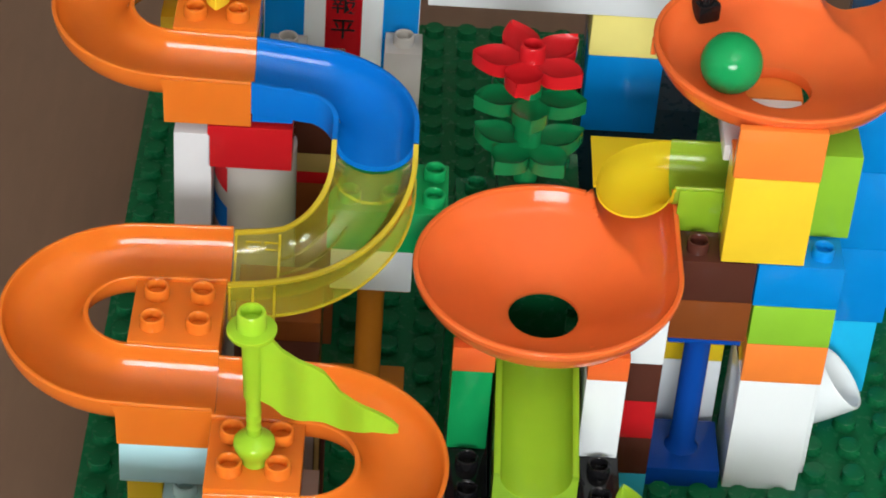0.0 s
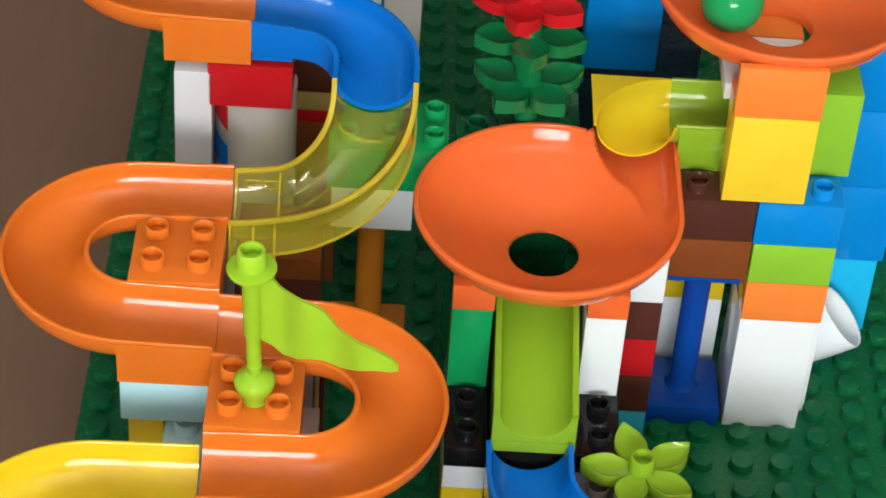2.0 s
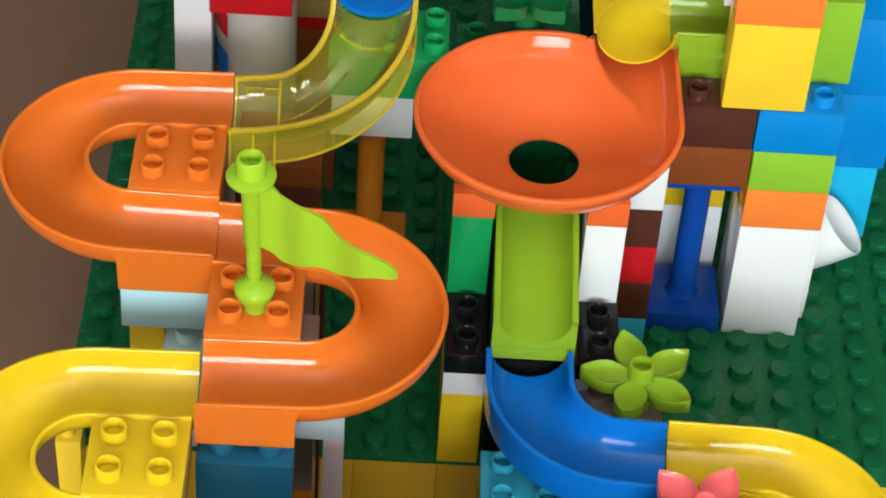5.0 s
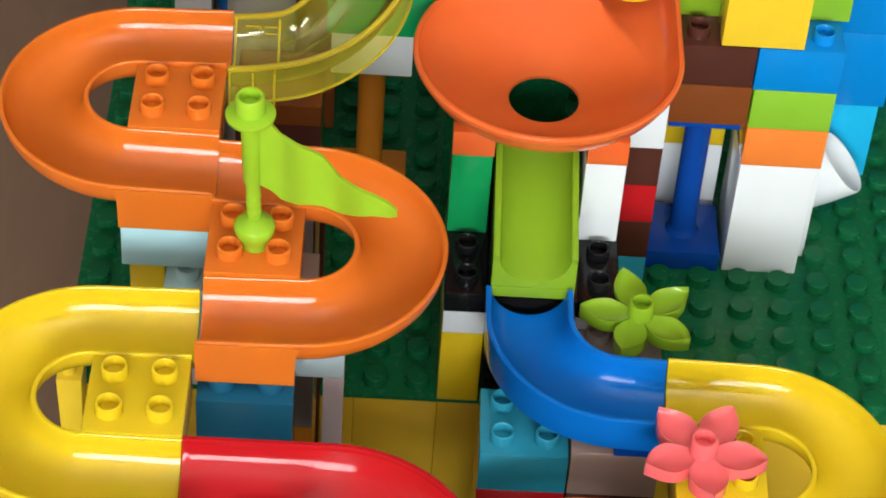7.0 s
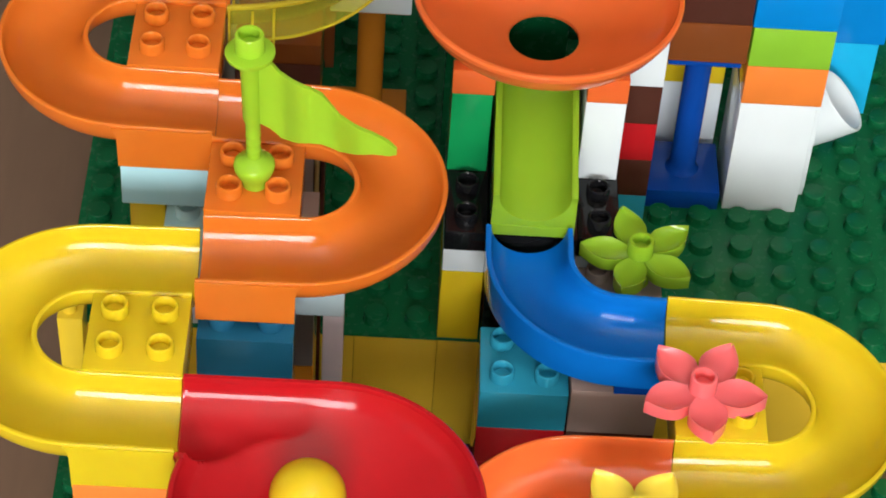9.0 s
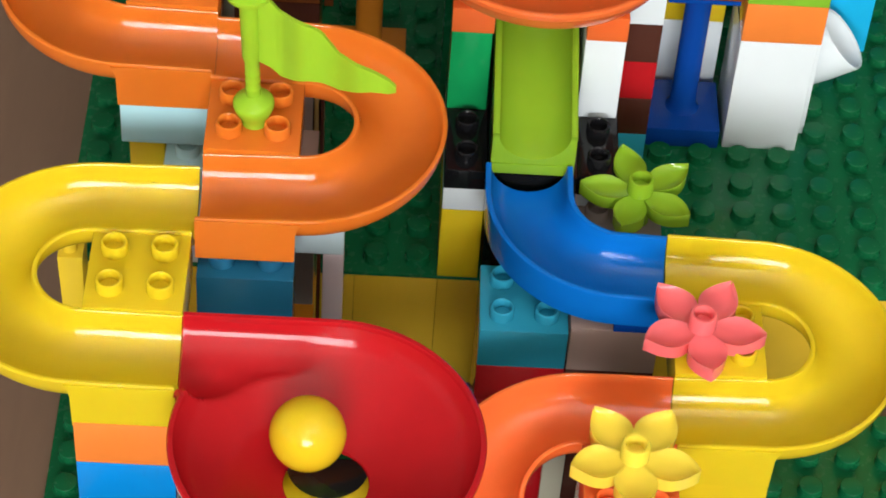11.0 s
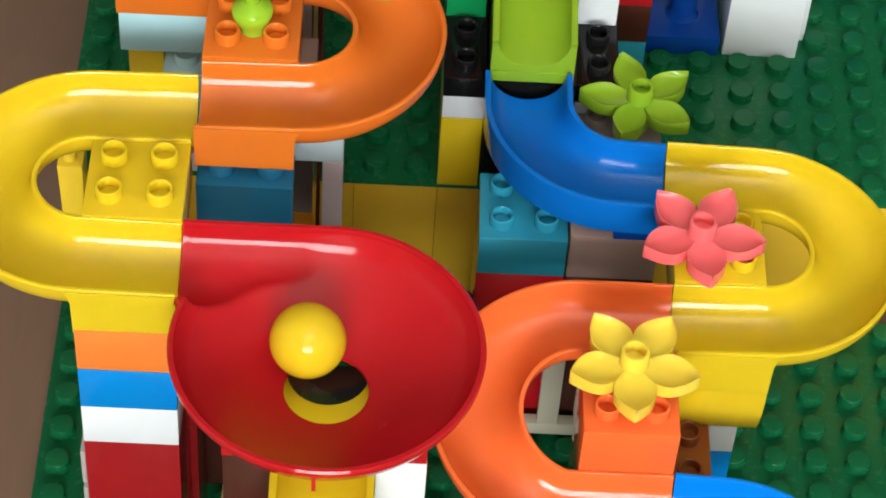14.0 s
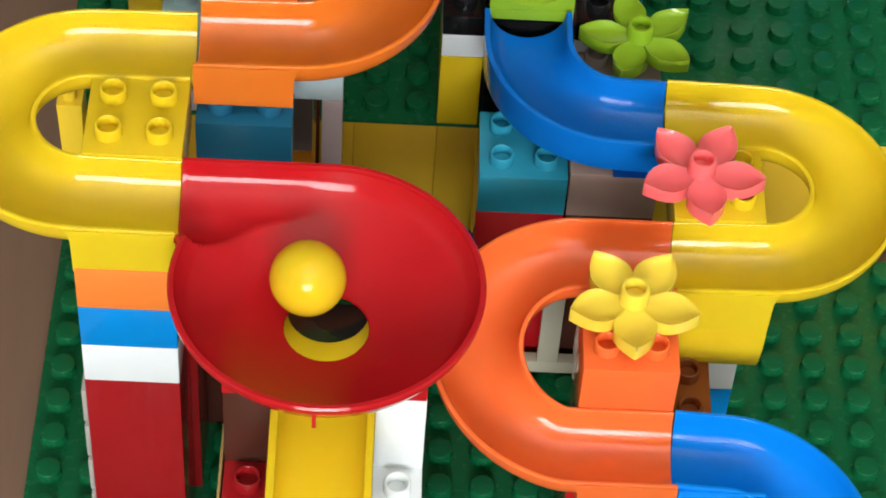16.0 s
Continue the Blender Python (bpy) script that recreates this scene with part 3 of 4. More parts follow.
# yellow elbow and lime trough that feed the funnel from the side
elbow = at(tagged(new("marble_track"), "yellow elbow marble track at the funnel's inlet", "marble track", "marble run tracks"), -2.38, 3.73, 8.2)
bm = bmesh.new()
N = 56
grid = []
for i in range(N + 1):
    row = []
    for j in range(N + 1):
        px, py = -0.98 + 1.96 * i / N, -0.98 + 1.96 * j / N
        d = math.hypot(px - 0.98, py + 0.98)
        u = (d - 0.98) / 0.9
        zz = -0.85 * math.sqrt(max(0.0, 1 - u * u)) if abs(u) < 1 else 0.0
        row.append(bm.verts.new((px, py, zz)))
    grid.append(row)
for i in range(N):
    for j in range(N):
        bm.faces.new((grid[i][j], grid[i + 1][j], grid[i + 1][j + 1], grid[i][j + 1]))
under = [[bm.verts.new((v.co.x, v.co.y, v.co.z - 0.06)) for v in row] for row in grid]
for i in range(N):
    for j in range(N):
        bm.faces.new((under[i][j + 1], under[i + 1][j + 1], under[i + 1][j], under[i][j]))
    for a, b in ((grid, under),):
        bm.faces.new((a[i][0], b[i][0], b[i + 1][0], a[i + 1][0]))
        bm.faces.new((a[i + 1][N], b[i + 1][N], b[i][N], a[i][N]))
        bm.faces.new((a[0][i + 1], b[0][i + 1], b[0][i], a[0][i]))
        bm.faces.new((a[N][i], b[N][i], b[N][i + 1], a[N][i + 1]))
part("bend", bm, YELLOW, elbow)
part("foot", box(bmesh.new(), -0.6, 0.9, 0.3, 0.95, -1.25, -1.0, 0.03), YELLOW, elbow)
trough = at(tagged(new("marble_track"), "lime green straight marble track beneath the tower", "marble track", "marble run tracks"), -1.42, 3.75, 8.25)
part("channel", sweep(bmesh.new(), [(0, 0, 0), (1.0, 0, 0), (3.0, 0, 0.02)], channel_profile()), CLEAR_GREEN, trough)
bm = bmesh.new()
box(bm, 0.1, 3.0, -1.0, -0.92, -1.25, -0.06, 0.02)
box(bm, 0.1, 3.0, -0.92, 0.98, -1.25, -1.0, 0.02)
part("foot", bm, LIME, trough)


# ---- towers of bricks ----
X = 0.65
FY = 1.6
# white, orange, lime and blue tower
brick(X, FY, BP, 1.9, 2, 3.6, WHITE, "tall white brick standing on the base plate", group="tower bricks")
brick(X + 1.9, FY + 0.67, BP, 0.26, 1.33, 3.55, WHITE, "thin white upright strip beside the tall white brick", group="tower bricks", bev=0.015)
brick(X, FY, BP + 3.6, 2, 2, 1.2, BRICK_ORANGE, "orange brick in a tower", group="tower bricks")
brick(X, FY, BP + 4.8, 2, 2, 1.2, BRICK_LIME, "lime green brick in a tower", group="tower bricks")
brick(X - 0.04, FY, BP + 6.0, 2.05, 2, 1.25, BRICK_BLUE, "bright blue brick with one bare stud", [(1.05, 0)], group="tower bricks")
brick(X - 0.96, FY, BP + 7.28, 1.98, 1.15, 2.46, BRICK_YELLOW, "tall yellow brick under the upper funnel", group="tower bricks")
brick(X - 0.98, FY + 0.25, BP + 9.74, 2, 0.9, 0.3, BRICK_ORANGE, "flat orange brick under the upper funnel", group="tower bricks")
brick(X - 1.0, FY, BP + 9.74, 2.04, 0.25, 1.38, BRICK_ORANGE, "orange brick under the upper funnel", group="tower bricks")
brick(X - 2.05, FY, BP + 6.05, 2, 2, 1.2, BROWN, "dark brown brick with one bare stud", [(0.1, 0)], group="tower bricks")
brick(X - 2.02, FY, BP + 4.85, 2, 2, 1.2, LIGHT_BROWN, "reddish brown brick on a blue column", group="tower bricks")
brick(1.64, 2.76, BP + 7.27, 1.2, 2, 2.4, BRICK_LIME, "tall lime green brick beside the yellow one", group="tower bricks")
brick(0.1, 2.8, 8.3, 1.4, 3, 0.8, WHITE, "small white brick beneath another", group="tower bricks")
brick(-0.45, 2.78, 9.1, 2.0, 1.97, 0.45, WHITE, "white plate beneath the upper funnel", group="tower bricks")
brick(-0.4, 4.77, 9.1, 2.0, 2, 0.45, BRICK_ORANGE, "orange plate beneath the upper funnel", group="tower bricks")


def column(x, y, z, height, base_h, material, label, w=1.95, r=0.38):
    root = at(tagged(new("toy_column"), label, "toy column"), x, y, z)
    part("base", box(bmesh.new(), 0, w, 0, w, 0, base_h, 0.05), material, root)
    part("pole", lathe(bmesh.new(), [(r * 1.35, base_h - 0.02), (r * 1.1, base_h + 0.1), (r, base_h + 0.25), (r, height - 0.1)], 28, w / 2, w / 2), material, root)
    part("cap", box(bmesh.new(), 0.05, w - 0.05, 0.05, w - 0.05, height - 0.12, height, 0.03), material, root)
    return root


column(-1.3, FY - 0.05, BP, 4.85, 0.6, NAVY, "dark blue column holding up a brown brick", w=1.86, r=0.33)
# white and yellow bricks behind the column
brick(-1.45, 3.75, BP, 2.0, 2, 2.3, WHITE, "white brick behind the blue column", group="back bricks")
brick(-1.45, 3.75, BP + 2.3, 2.0, 2, 0.55, YELLOW, "yellow plate on a white brick", group="back bricks")
# brown, red and white stack
zz = stack(-3.4, 0.65, BP, [(1.2, TEAL, "teal brick at the foot of a stack"), (1.2, BROWN, "dark brown brick in a stack"), (1.2, RED, "red brick in a stack"),
                            (1.2, BROWN, "dark brown brick in a stack"), (1.4, WHITE, "white brick on top of a stack")])
# funnel supports, left and right of the lime slide
for sx, sy, material, label in ((-6.48, -1.3, GREEN, "tall green brick under the funnel"), (-3.42, -1.36, WHITE, "tall white brick under the funnel")):
    brick(sx, sy, BP + 3.6, 0.96, 1.8, 2.41, material, label, group="funnel supports")
    brick(sx, -3.35, BP + 3.0, 1.0, 3.85, 0.6, BLACK, "black plate with two bare studs", [(0, 0), (0, 1)], group="funnel supports")
    brick(sx, -3.35, BP + 2.3, 1, 3.85, 0.7, WHITE, "thin white plate under a black one", group="funnel supports")
    brick(sx, -3.35, BP, 1, 3.85, 2.3, YELLOW, "yellow brick at the foot of the funnel support", group="funnel supports")
# Black reaches back under the drain, so its shaded hole reads dark.
brick(-5.45, -3.42, BP + 2.4, 2.05, 6, 1.2, BLACK, "black brick beneath the lime slide, run back to darken the drain", group="funnel supports")
brick(-5.45, -3.4, BP, 2.05, 6, 2.4, BLACK, "added black block that keeps the orange drain dark", group="funnel supports")

# blue and cyan block at the side
brick(2.72, 5.5, BP, 1.98, 2, 2.4, CYAN, "cyan brick standing on the base plate", group="side bricks")
for i in range(3):
    brick(2.85, 5.5, BP + 2.4 + 2.4 * i, 1.98, 2, 2.4, BRICK_BLUE, "tall bright blue brick at the side of the run", group="side bricks")
brick(4.0, 9.0, BP, 2, 4, 9.6, BRICK_BLUE, "tall bright blue wall brick at the side", group="side bricks")

# white horn lying beside the tower
horn = at(tagged(new("toy_horn"), "white hollow tube leaning beside the tower", "toy tube"), 2.1, 4.15, BP + 0.12, 0, 0, 47)
part("shell", lathe(bmesh.new(), [(0.0, 0.02), (0.45, 0.0), (0.55, 0.4), (0.76, 1.4), (0.88, 2.2), (0.86, 2.24), (0.8, 2.22), (0.68, 1.4), (0.48, 0.5), (0, 0.45)], 44), WHITE, horn)

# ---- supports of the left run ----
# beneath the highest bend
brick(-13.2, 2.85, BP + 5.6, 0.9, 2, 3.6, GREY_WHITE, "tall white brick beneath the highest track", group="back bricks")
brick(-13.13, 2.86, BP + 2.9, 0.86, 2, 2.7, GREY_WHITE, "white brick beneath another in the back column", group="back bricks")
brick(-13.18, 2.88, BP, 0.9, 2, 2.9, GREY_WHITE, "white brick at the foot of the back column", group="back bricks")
brick(-12.42, 2.85, BP + 8.25, 2, 2, 1.2, RED, "red brick beneath the blue curve", group="back bricks")
can = at(tagged(new("toy_barrel"), "off-white round barrel brick with red and blue marks", "toy barrel"), -11.34, 4.0, BP)
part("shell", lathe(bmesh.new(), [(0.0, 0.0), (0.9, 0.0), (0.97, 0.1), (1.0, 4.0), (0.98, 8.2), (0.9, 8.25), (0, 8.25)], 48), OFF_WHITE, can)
for zc, h, mat, lab in ((6.25, 0.8, BLUE, "printed blue mark"), (7.5, 0.7, RED, "printed red mark")):
    bm = bmesh.new()
    a0, a1 = radians(196), radians(232)
    lo, hi = [], []
    for i in range(9):
        a = a0 + (a1 - a0) * i / 8
        lo.append(bm.verts.new((1.006 * math.cos(a), 1.006 * math.sin(a), zc - 0.25 * i / 8)))
        hi.append(bm.verts.new((1.006 * math.cos(a), 1.006 * math.sin(a), zc + h - 0.25 * i / 8)))
    for i in range(8):
        bm.faces.new((lo[i], lo[i + 1], hi[i + 1], hi[i]))
    part("print", bm, mat, can, lab)
stack(-10.62, 6.2, BP, [(2.4, LIGHT_BROWN, "reddish brown brick at the back"), (2.95, LIGHT_BROWN, "reddish brown brick at the back"), (0.36, RED, "thin dark red plate"),
                       (0.57, TAN, "tan plate between brown bricks"), (1.9, BROWN, "dark brown brick at the back")], w=1.22)
# white beam on an ochre column, with a green brick on it
column(-9.4, 2.9, BP, 4.8, 0.6, OCHRE, "ochre column holding up a white brick", r=0.34)
brick(-9.45, 2.8, BP + 4.8, 2.0, 2, 1.55, WHITE, "white brick on an ochre column", group="back bricks")
brick(-9.55, 2.4, BP + 6.35, 2.86, 2, 1.2, GREEN, "green brick with bare studs", [(0, 0), (1, 0), (2, 0), (2, 1)], group="back bricks")
brick(-6.54, 3.4, BP + 6.0, 1, 1, 1.2, BASE_GREEN, "small dark green brick with one bare stud", [(0, 0)], group="back bricks")
brick(-6.54, 3.4, BP, 0.95, 1, 6.0, BASE_GREEN, "tall dark green brick behind the funnel", group="back bricks")
brick(-5.52, 3.64, BP + 6.0, 2.0, 2, 1.2, BASE_GREEN, "dark green brick with bare studs under the red flower", [(1, 1)], group="back bricks")
brick(-5.52, 3.64, BP, 2, 2, 6.0, BASE_GREEN, "dark green brick under the flower", group="back bricks")
# brown bricks beneath the clear curve
stack(-11.5, -0.6, BP, [(2.4, BROWN, "dark brown brick under the clear track"), (2.4, BROWN, "dark brown brick under the clear track"), (1.2, BROWN, "dark brown brick under the clear track"), (0.6, LIGHT_BROWN, "reddish brown plate under the clear track")])
# beneath the first orange bend
brick(-13.55, -5.42, BP + 6.0, 1.95, 2, 1.3, ICE_BLUE, "pale ice-blue brick under the orange track", group="left supports")
brick(-12.7, -5.2, BP + 3.8, 1, 2, 1.3, ICE, "pale ice-blue brick with one bare stud", [(0, 0)], group="left supports")
brick(-13.5, -4.6, BP + 3.6, 0.8, 2, 2.4, BRICK_YELLOW, "yellow brick under the orange track", group="left supports")
brick(-13.4, -3.3, BP, 1.7, 2, 3.6, GREY_WHITE, "tall white brick under the orange track", group="left supports")
# beneath the second orange bend
arch = at(tagged(new("toy_arch"), "pale arch brick with grey legs carrying the orange track", "toy arch"), -11.5, -8.6, LP)
part("beam", box(bmesh.new(), 0, 2.9, 0, 1.0, 10.13, 10.85, 0.03), SHADED_ICE, arch, "ice-blue beam, darkened for shade")
part("leg", box(bmesh.new(), 2.47, 2.9, 0, 1.0, 0, 10.13, 0.03), LILAC_GREY, arch)
part("leg", box(bmesh.new(), 0, 0.43, 0, 1.0, 0, 10.13, 0.03), LILAC_GREY, arch)
brick(-11.58, -9.6, LP + 8.4, 2, 1.0, 1.93, STEEL_BLUE, "steel blue brick with two studs under the orange track", [(0, 0), (1, 0)], group="left supports")
brick(-10.35, -4.5, LP, 0.9, 1.1, 10.75, TAUPE, "tall grey-brown brick behind the orange track", group="left supports")
brick(-9.45, -4.48, LP, 0.13, 1.1, 10.7, TAN, "narrow tan brick behind the orange track", group="left supports")
brick(-9.32, -4.46, LP, 0.12, 1.1, 10.7, BROWN, "narrow brown brick behind the orange track", group="left supports")
brick(-11.2, -7.4, LP + 7.2, 1.95, 1.8, 3.6, TAUPE, "grey-brown brick beneath the orange track", group="left supports")
# Ochre here stands for the shaded yellow wall behind.
brick(-11.2, -7.4, LP, 1.95, 1.8, 7.2, OCHRE, "tall brick coloured as the yellow wall in shade", group="left supports")
brick(-11.58, -9.6, LP, 2, 1.0, 8.4, BROWN, "tall dark brown brick under the orange track", group="left supports")
# tower beneath the yellow bend
zz = LP
for h, m, lab in ((6.62, DARK_RED, "tall dark red brick at the foot of the tower"), (1.16, WHITE, "white brick in the tower"),
                  (1.2, BRICK_BLUE, "bright blue brick in the tower"), (1.2, BRICK_ORANGE, "orange brick on top of the tower")):
    brick(-13.62, -13.45, zz, 1.97, 2, h, m, lab, group="left tower bricks")
    zz += h
for zw in (4.9, 3.65, 2.4, 1.15):
    brick(-13.76, -13.25, LP + zw, 0.13, 1.2, 1.08, OFF_WHITE, "thin white strip brick beside the red tower", group="left tower bricks")
brick(-12.7, -11.42, LP, 1.2, 1.72, 6.55, DARK_RED, "tall dark red brick close behind the tower", group="left tower bricks")
post = at(tagged(new("toy_post"), "narrow yellow tapering post with a small stud", "toy post"), -15.1, -5.6, LP)
bm = box(bmesh.new(), -0.02, 0.56, 0, 0.8, 0, 6.4, 0.03)
for v in bm.verts:
    v.co.x = 0.3 + (v.co.x - 0.3) * (0.55 + 0.45 * min(1.0, v.co.z / 6.4))
part("body", bm, BRICK_YELLOW, post)
part("stud", lathe(bmesh.new(), [(0.17, 0.0), (0.17, 0.2), (0.15, 0.23), (0, 0.23)], 16), BRICK_YELLOW, post, where=(0.24, 0.3, 6.39))

# beneath the red funnel
for sx, cols in ((-10.58, (BROWN, DARK_RED)), (-7.66, (WHITE, WHITE))):
    names = {BROWN: "dark brown", DARK_RED: "dark red", WHITE: "white"}
    brick(sx, -15.8, LP + 7.3, 1, 2.5, 2.25, cols[0], "%s brick under the red funnel" % names[cols[0]], group="funnel supports")
    brick(sx, -16.8, LP, 1, 3.5, 7.3, cols[1], "%s brick with one bare stud under the funnel" % names[cols[1]], [(0, 0)], group="funnel supports")

brick(-10.67, -16.82, LP, 0.08, 3.4, 7.35, TAN, "narrow tan strip brick beside a dark red one", group="funnel supports", bev=0.012)
# Added block whose black stands for the shade inside the drain.
brick(-9.66, -14.9, LP, 2, 2.5, 8.2, BLACK, "added black block that keeps the red drain dark", group="funnel supports")

# beneath the lower right run
brick(-5.58, -7.35, LP + 5.4, 2, 2, 1.2, TEAL, "teal brick with bare studs under the blue curve", [(0, 0), (1, 0), (0, 1)], group="right supports")
brick(-5.58, -7.35, LP + 4.2, 2, 2, 1.2, RED, "red brick under the teal one", group="right supports")
brick(-5.58, -7.35, LP, 2, 2, 4.2, RED, "tall red brick under the blue curve", group="right supports")
brick(-3.57, -7.35, LP + 5.4, 2, 2, 1.4, ROSE_TAN, "pale rosy tan brick beneath the blue curve", group="right supports")
brick(-3.57, -7.35, LP, 2, 2, 5.4, BROWN, "tall brown brick beneath the blue curve", group="right supports")
brick(-2.65, -7.4, LP + 6.8, 1.05, 1.8, 0.25, NAVY, "thin navy plate under the blue curve", group="right supports")
brick(-3.4, -5.2, LP, 2.0, 1.8, 2.75 + BP - LP, TAUPE, "grey-brown brick with bare studs under a lime flower", [(0, 0), (0, 1)], group="right supports")
half = at(tagged(new("toy_half_pipe"), "yellow rounded brick under the yellow track", "toy brick"), -1.3, -11.3, 1.18)
bm = bmesh.new()
prof = [(0.06, 1.19), (0.03, 0.8), (0.05, 0.45), (0.1, 0.2), (0.16, -0.1), (0.3, -0.44), (1.9, -0.44), (1.9, 1.19)]
rings = [[bm.verts.new((px, py, pz)) for py, pz in prof] for px in (0.0, 1.88)]
for i in range(len(prof)):
    j = (i + 1) % len(prof)
    bm.faces.new((rings[0][i], rings[0][j], rings[1][j], rings[1][i]))
bm.faces.new(rings[0])
bm.faces.new(rings[1][::-1])
part("body", bm, YELLOW, half)
brick(-0.45, -11.0, LP + 4.0, 0.65, 1.2, 1.1, WHITE, "small white brick under the yellow track", group="right supports")
brick(-0.45, -11.0, LP, 0.65, 1.2, 4.0, BRICK_BLUE, "blue brick under a white one", group="right supports")
brick(-1.45, -12.9, LP, 1.0, 3.0, 5.0, LIGHT_BROWN, "reddish brown brick with bare studs", [(0, 0), (0, 1), (0, 2)], group="right supports")
brick(-3.45, -13.3, LP, 1.9, 1.8, 6.5, RED, "tall red brick under the red-orange track", group="right supports")
lattice = at(tagged(new("toy_fence"), "cream-white toy fence standing on the base plate", "toy fence"), -4.6, -7.9, LP)
part("rail", box(bmesh.new(), 0, 2.2, 0, 0.3, 0.3, 0.7, 0.03), CREAM, lattice)
part("post", box(bmesh.new(), 0.75, 1.25, 0, 0.3, 0.7, 3.6, 0.03), CREAM, lattice)
part("post", box(bmesh.new(), 1.95, 2.2, 0, 0.3, 0.0, 3.6, 0.03), CREAM, lattice)

# ---- back of the run ----
brick(-13.93, 7.0, BP + 8.4, 1.9, 1.9, 1.2, BRICK_YELLOW, "yellow brick hung under the highest orange track", group="back bricks")
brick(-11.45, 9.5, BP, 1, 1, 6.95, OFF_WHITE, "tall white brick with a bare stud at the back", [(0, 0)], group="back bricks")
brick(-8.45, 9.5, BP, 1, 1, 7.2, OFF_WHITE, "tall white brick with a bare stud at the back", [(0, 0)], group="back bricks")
panel = at(tagged(new("printed_brick"), "blue, white and red printed panel brick", "toy brick"), -11.62, 10.55, BP)
part("body", box(bmesh.new(), 0, 4.05, 0, 1, 0, 10.0, 0.03), WHITE, panel)
for x0, x1, m, lab in ((0.02, 1.05, BRICK_BLUE, "blue stripe"), (1.6, 2.55, RED, "red banner"), (3.1, 4.03, BRICK_BLUE, "blue stripe")):
    part("stripe", box(bmesh.new(), x0, x1, -0.012, 0.0, 5.5, 9.97, 0), m, panel, lab)
for i, ch in enumerate("\u5831\u5e73"):
    cu = bpy.data.curves.new("writing", "FONT")
    cu.body, cu.size, cu.align_x, cu.align_y = ch, 0.68 * U, "CENTER", "CENTER"
    cu.extrude, cu.offset = 0.004 * U, 0.004 * U
    tmp = bpy.data.objects.new("writing", cu)
    scene.collection.objects.link(tmp)
    me = bpy.data.meshes.new_from_object(tmp.evaluated_get(bpy.context.evaluated_depsgraph_get()))
    bpy.data.objects.remove(tmp)
    me.materials.append(INK)
    ob = new("character", me)
    ob.parent = panel
    ob.matrix_basis = pose(2.07 * U, -0.03 * U, (7.92 - 0.78 * i) * U, 90, 0, 0)
brick(-3.15, 10.0, BP + 7.15, 2, 2, 1.25, PALE_YELLOW, "pale yellow brick under the white beam", group="back bricks")
brick(-3.15, 10.0, BP + 4.75, 2, 2, 2.4, BRICK_BLUE, "blue brick at the back", group="back bricks")
brick(-3.15, 10.3, BP, 3.2, 2, 5.35, DARK_TEAL, "tall very dark teal brick at the back", group="back bricks")
brick(-7.4, 10.0, BP + 8.4, 8.0, 2, 1.0, WHITE, "long white beam across the back", group="back bricks")


# ---- flowers ----
def petal_mesh(material, wide):
    bm = bmesh.new()
    nu, nv = 20, 12
    top, low = [], []
    for i in range(nu + 1):
        u = i / nu
        r = 0.2 + 1.18 * u
        wid = wide * math.sin(math.pi * min(1.0, 0.1 + 0.9 * u) ** 1.05) ** 0.85 if u < 1 else 0.0
        wid = max(wid, 0.012)
        tr, lr = [], []
        for j in range(nv + 1):
            v = -1 + 2 * j / nv
            zt = 0.02 + 0.14 * (1 - u) ** 2 + 0.19 * u ** 2 + 0.12 * abs(v) ** 3.2 * min(1, 2.5 * u)
            tr.append(bm.verts.new((r, v * wid, zt)))
            lr.append(bm.verts.new((r, v * wid * 0.97, min(zt - 0.06, -0.2 + 0.14 * u))))
        top.append(tr)
        low.append(lr)
    for i in range(nu):
        for j in range(nv):
            bm.faces.new((top[i][j], top[i + 1][j], top[i + 1][j + 1], top[i][j + 1]))
            bm.faces.new((low[i][j + 1], low[i + 1][j + 1], low[i + 1][j], low[i][j]))
        for j in (0, nv):
            bm.faces.new((top[i][j], low[i][j], low[i + 1][j], top[i + 1][j]))
    for i in (0, nu):
        for j in range(nv):
            bm.faces.new((top[i][j], top[i][j + 1], low[i][j + 1], low[i][j]))
    return finish(bm, "petal", material, 50)


def flower(x, y, z, material, label, turn, count=5, stem=0.0, tilt=0.0, wide=0.44, cat="toy flower"):
    root = at(tagged(new("toy_flower"), label, cat, "toy flowers"), x, y, z, turn, tilt)
    me = petal_mesh(material, wide)
    for i in range(count):
        part("petal", me, material, root, rz=360.0 * i / count)
    hub = lathe(bmesh.new(), [(0.0, -0.35 - stem), (0.3, -0.35 - stem), (0.3, 0.1), (0.295, 0.52), (0.275, 0.56), (0.22, 0.56), (0.2, 0.52), (0.195, 0.3), (0, 0.29)], 24)
    part("hub", hub, material, root)
    return root


flower(-0.93, -8.52, 4.06, PINK, "coral pink five-petalled flower on the yellow track", -84, stem=-0.04, wide=0.42)
flower(-2.5, -12.2, 4.12, FLOWER_YELLOW, "yellow five-petalled flower on the red-orange track", -90)
flower(-2.0, -3.75, 3.26, LIME, "lime green five-petalled leaf piece on a grey-brown brick", 178, stem=0.5, wide=0.37)
flower(-5.0, 4.0, 10.68, FUNNEL_RED, "red five-petalled flower on green leaves", -106, stem=0.6)
flower(-12.4, 6.42, 11.0, BRICK_YELLOW, "bright yellow flower on the highest orange track", -90, wide=0.3)
flower(-4.97, 4.0, 9.7, LEAF_GREEN, "green leaf piece below the red flower", -90, stem=0.75, cat="toy leaf")
flower(-4.88, 4.0, 8.3, LEAF_GREEN, "green leaf piece at the foot of the flower", -54, stem=0.6, cat="toy leaf")

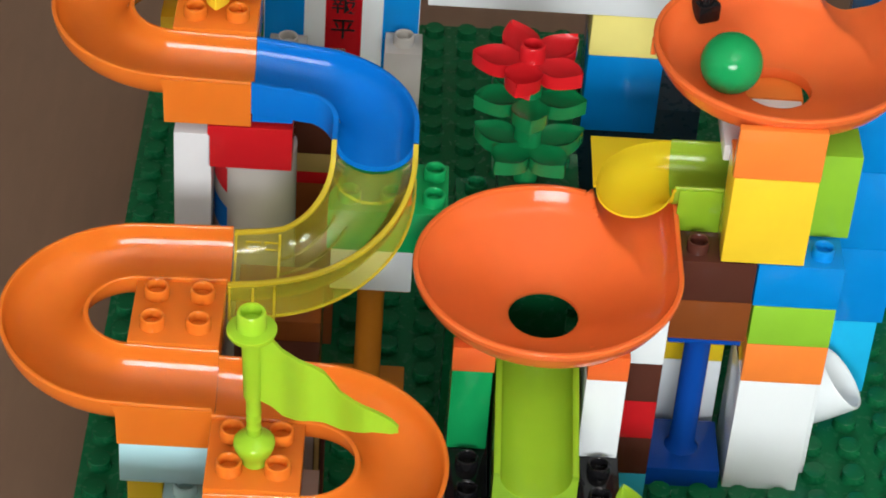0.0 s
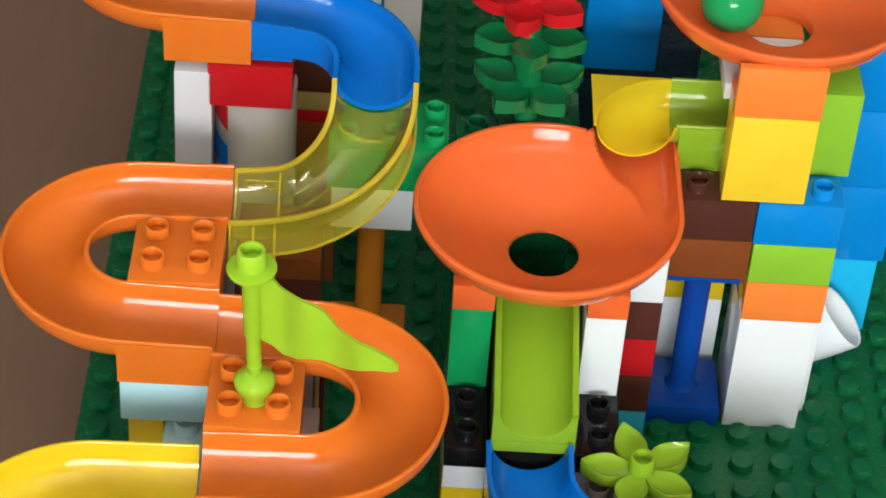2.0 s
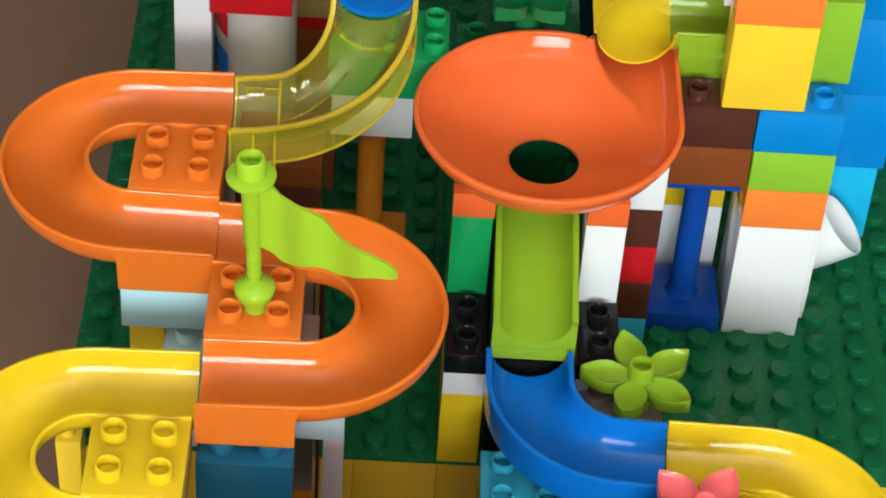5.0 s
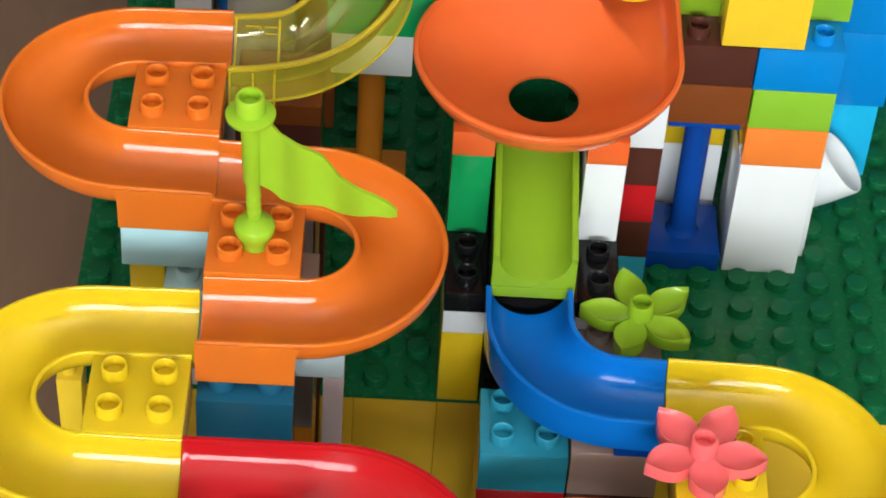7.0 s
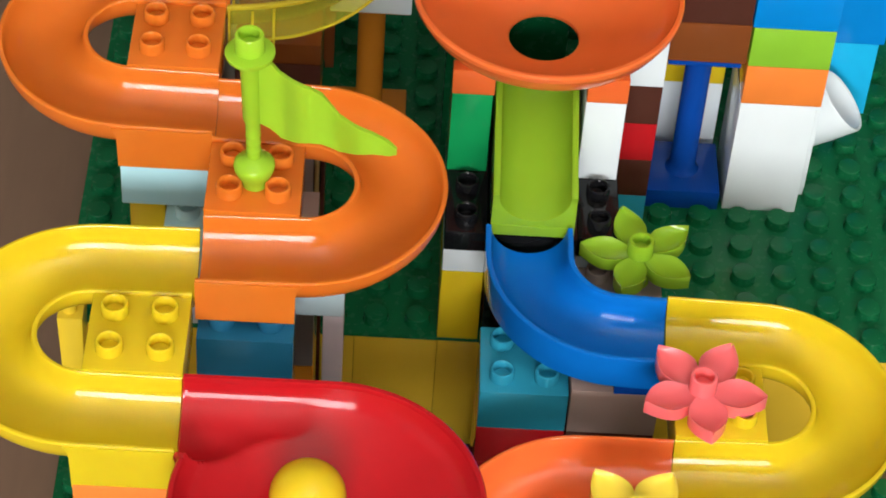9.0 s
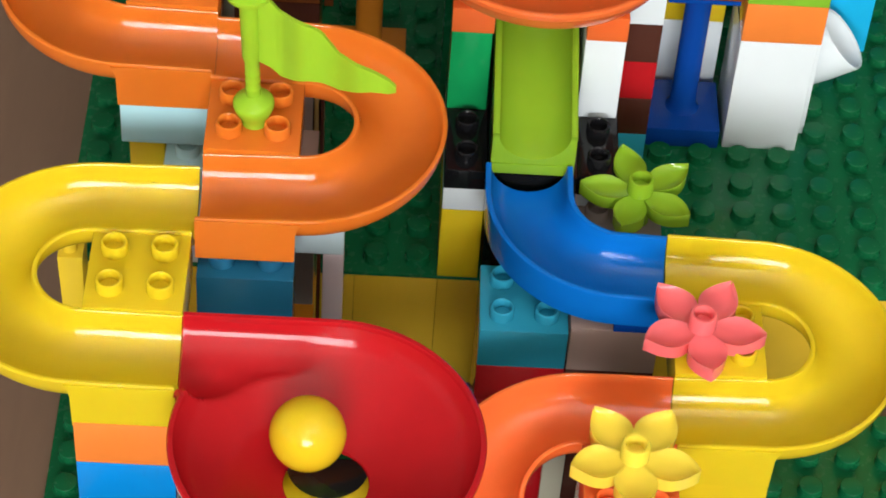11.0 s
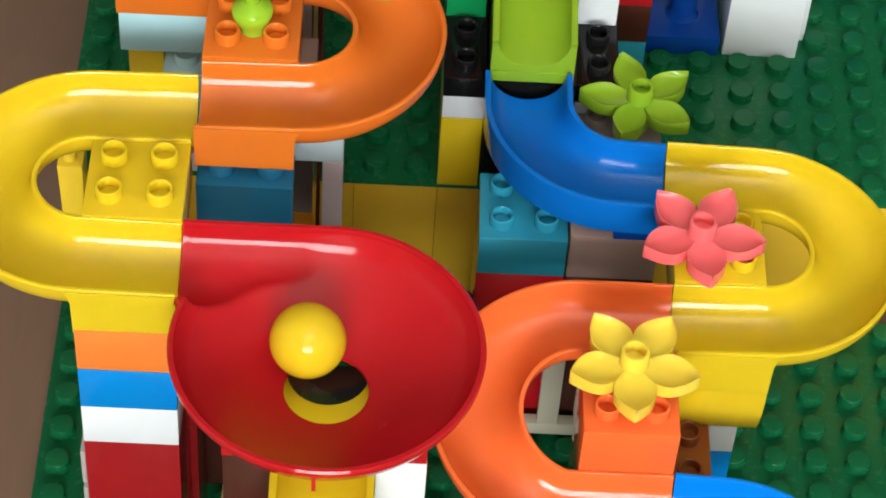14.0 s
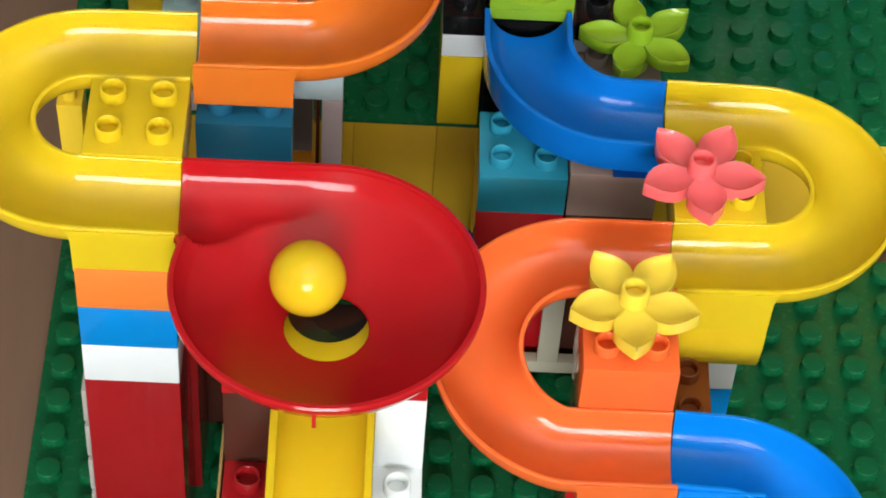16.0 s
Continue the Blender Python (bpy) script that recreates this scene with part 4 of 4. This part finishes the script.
# ---- flag ----
flag = at(tagged(new("toy_flag"), "lime green flag on a pole stuck on the orange track", "toy flag"), -10.57, -6.75, 7.8, ry=-1.6)
part("base", lathe(bmesh.new(), [(0.0, 0.0), (0.25, 0.0), (0.26, 0.12), (0.28, 0.2), (0.35, 0.34), (0.41, 0.48), (0.43, 0.58), (0.42, 0.65), (0.36, 0.72), (0.25, 0.77), (0.17, 0.84), (0, 0.86)], 32), LIT_LIME, flag)
part("pole", lathe(bmesh.new(), [(0.15, 0.6), (0.152, 1.0), (0.16, 1.02), (0.152, 1.04), (0.152, 1.2), (0.16, 1.22), (0.152, 1.24), (0.152, 1.4), (0.16, 1.42), (0.152, 1.44), (0.155, 1.75), (0.2, 1.9), (0.215, 3.5)], 24), LIT_LIME, flag)
part("disc", lathe(bmesh.new(), [(0.2, 3.42), (0.47, 3.52), (0.5, 3.58), (0.5, 3.64), (0.3, 3.68), (0.29, 4.05), (0.26, 4.09), (0.21, 4.08), (0.19, 3.85), (0, 3.8)], 30), LIT_LIME, flag)
bm = bmesh.new()
FX = (0.08, 0.37, 0.58, 0.86, 1.15, 1.38, 1.55, 1.73, 2.02, 2.36, 2.7, 2.84)
FTOP = (3.63, 3.55, 3.31, 3.24, 3.21, 3.14, 2.93, 2.71, 2.63, 2.57, 2.44, 2.33)
FBOT = (1.86, 1.77, 1.6, 1.65, 1.78, 1.82, 1.79, 1.77, 1.88, 2.03, 2.09, 2.2)
nu, nv = 40, 8
sheets = []
for off in (-0.05, 0.05):
    g = []
    for i in range(nu + 1):
        u = i / nu
        px = 0.08 + 2.77 * u
        ztop = float(np.interp(px, FX, FTOP))
        zbot = float(np.interp(px, FX, FBOT))
        if zbot > ztop - 0.1:
            m_ = (zbot + ztop) / 2
            ztop, zbot = m_ + 0.05, m_ - 0.05
        wave = 0.11 * math.sin(2 * math.pi * (px - 0.2) / 1.12) * min(1, 5 * u)
        ztop, zbot = ztop - 0.65 * wave, zbot - 0.65 * wave
        g.append([bm.verts.new((px + 0.03 * px, -0.45 * px + wave + off, zbot + (ztop - zbot) * j / nv)) for j in range(nv + 1)])
    sheets.append(g)
a, b = sheets
for i in range(nu):
    for j in range(nv):
        bm.faces.new((a[i][j], a[i + 1][j], a[i + 1][j + 1], a[i][j + 1]))
        bm.faces.new((b[i][j + 1], b[i + 1][j + 1], b[i + 1][j], b[i][j]))
    for j in (0, nv):
        bm.faces.new((a[i][j], b[i][j], b[i + 1][j], a[i + 1][j]))
for i in (0, nu):
    for j in range(nv):
        bm.faces.new((a[i][j], a[i][j + 1], b[i][j + 1], b[i][j]))
part("cloth", bm, LIT_LIME, flag)


# ---- marbles ----
def ball(x, y, z, material, label):
    bm = bmesh.new()
    bmesh.ops.create_uvsphere(bm, u_segments=40, v_segments=24, radius=0.74)
    return tagged(at(new("ball", finish(bm, "ball", material)), x, y, z), label, "ball", "balls")


ball(-0.36, 4.18, 10.9, GREEN, "shiny green plastic ball in the upper funnel")
ball(-9.05, -13.9, 6.58, YELLOW, "shiny yellow plastic ball in the red funnel")

stopper = at(tagged(new("toy_stopper"), "small black stopper piece in the upper funnel", "toy stopper"), -0.77, 6.75, 10.4, 24)
part("block", box(bmesh.new(), -0.3, 0.3, -0.25, 0.25, 0.0, 0.5, 0.08), BLACK, stopper)
part("pin", lathe(bmesh.new(), [(0.18, 0.45), (0.18, 0.7), (0.14, 0.74), (0, 0.74)], 16), BLACK, stopper)
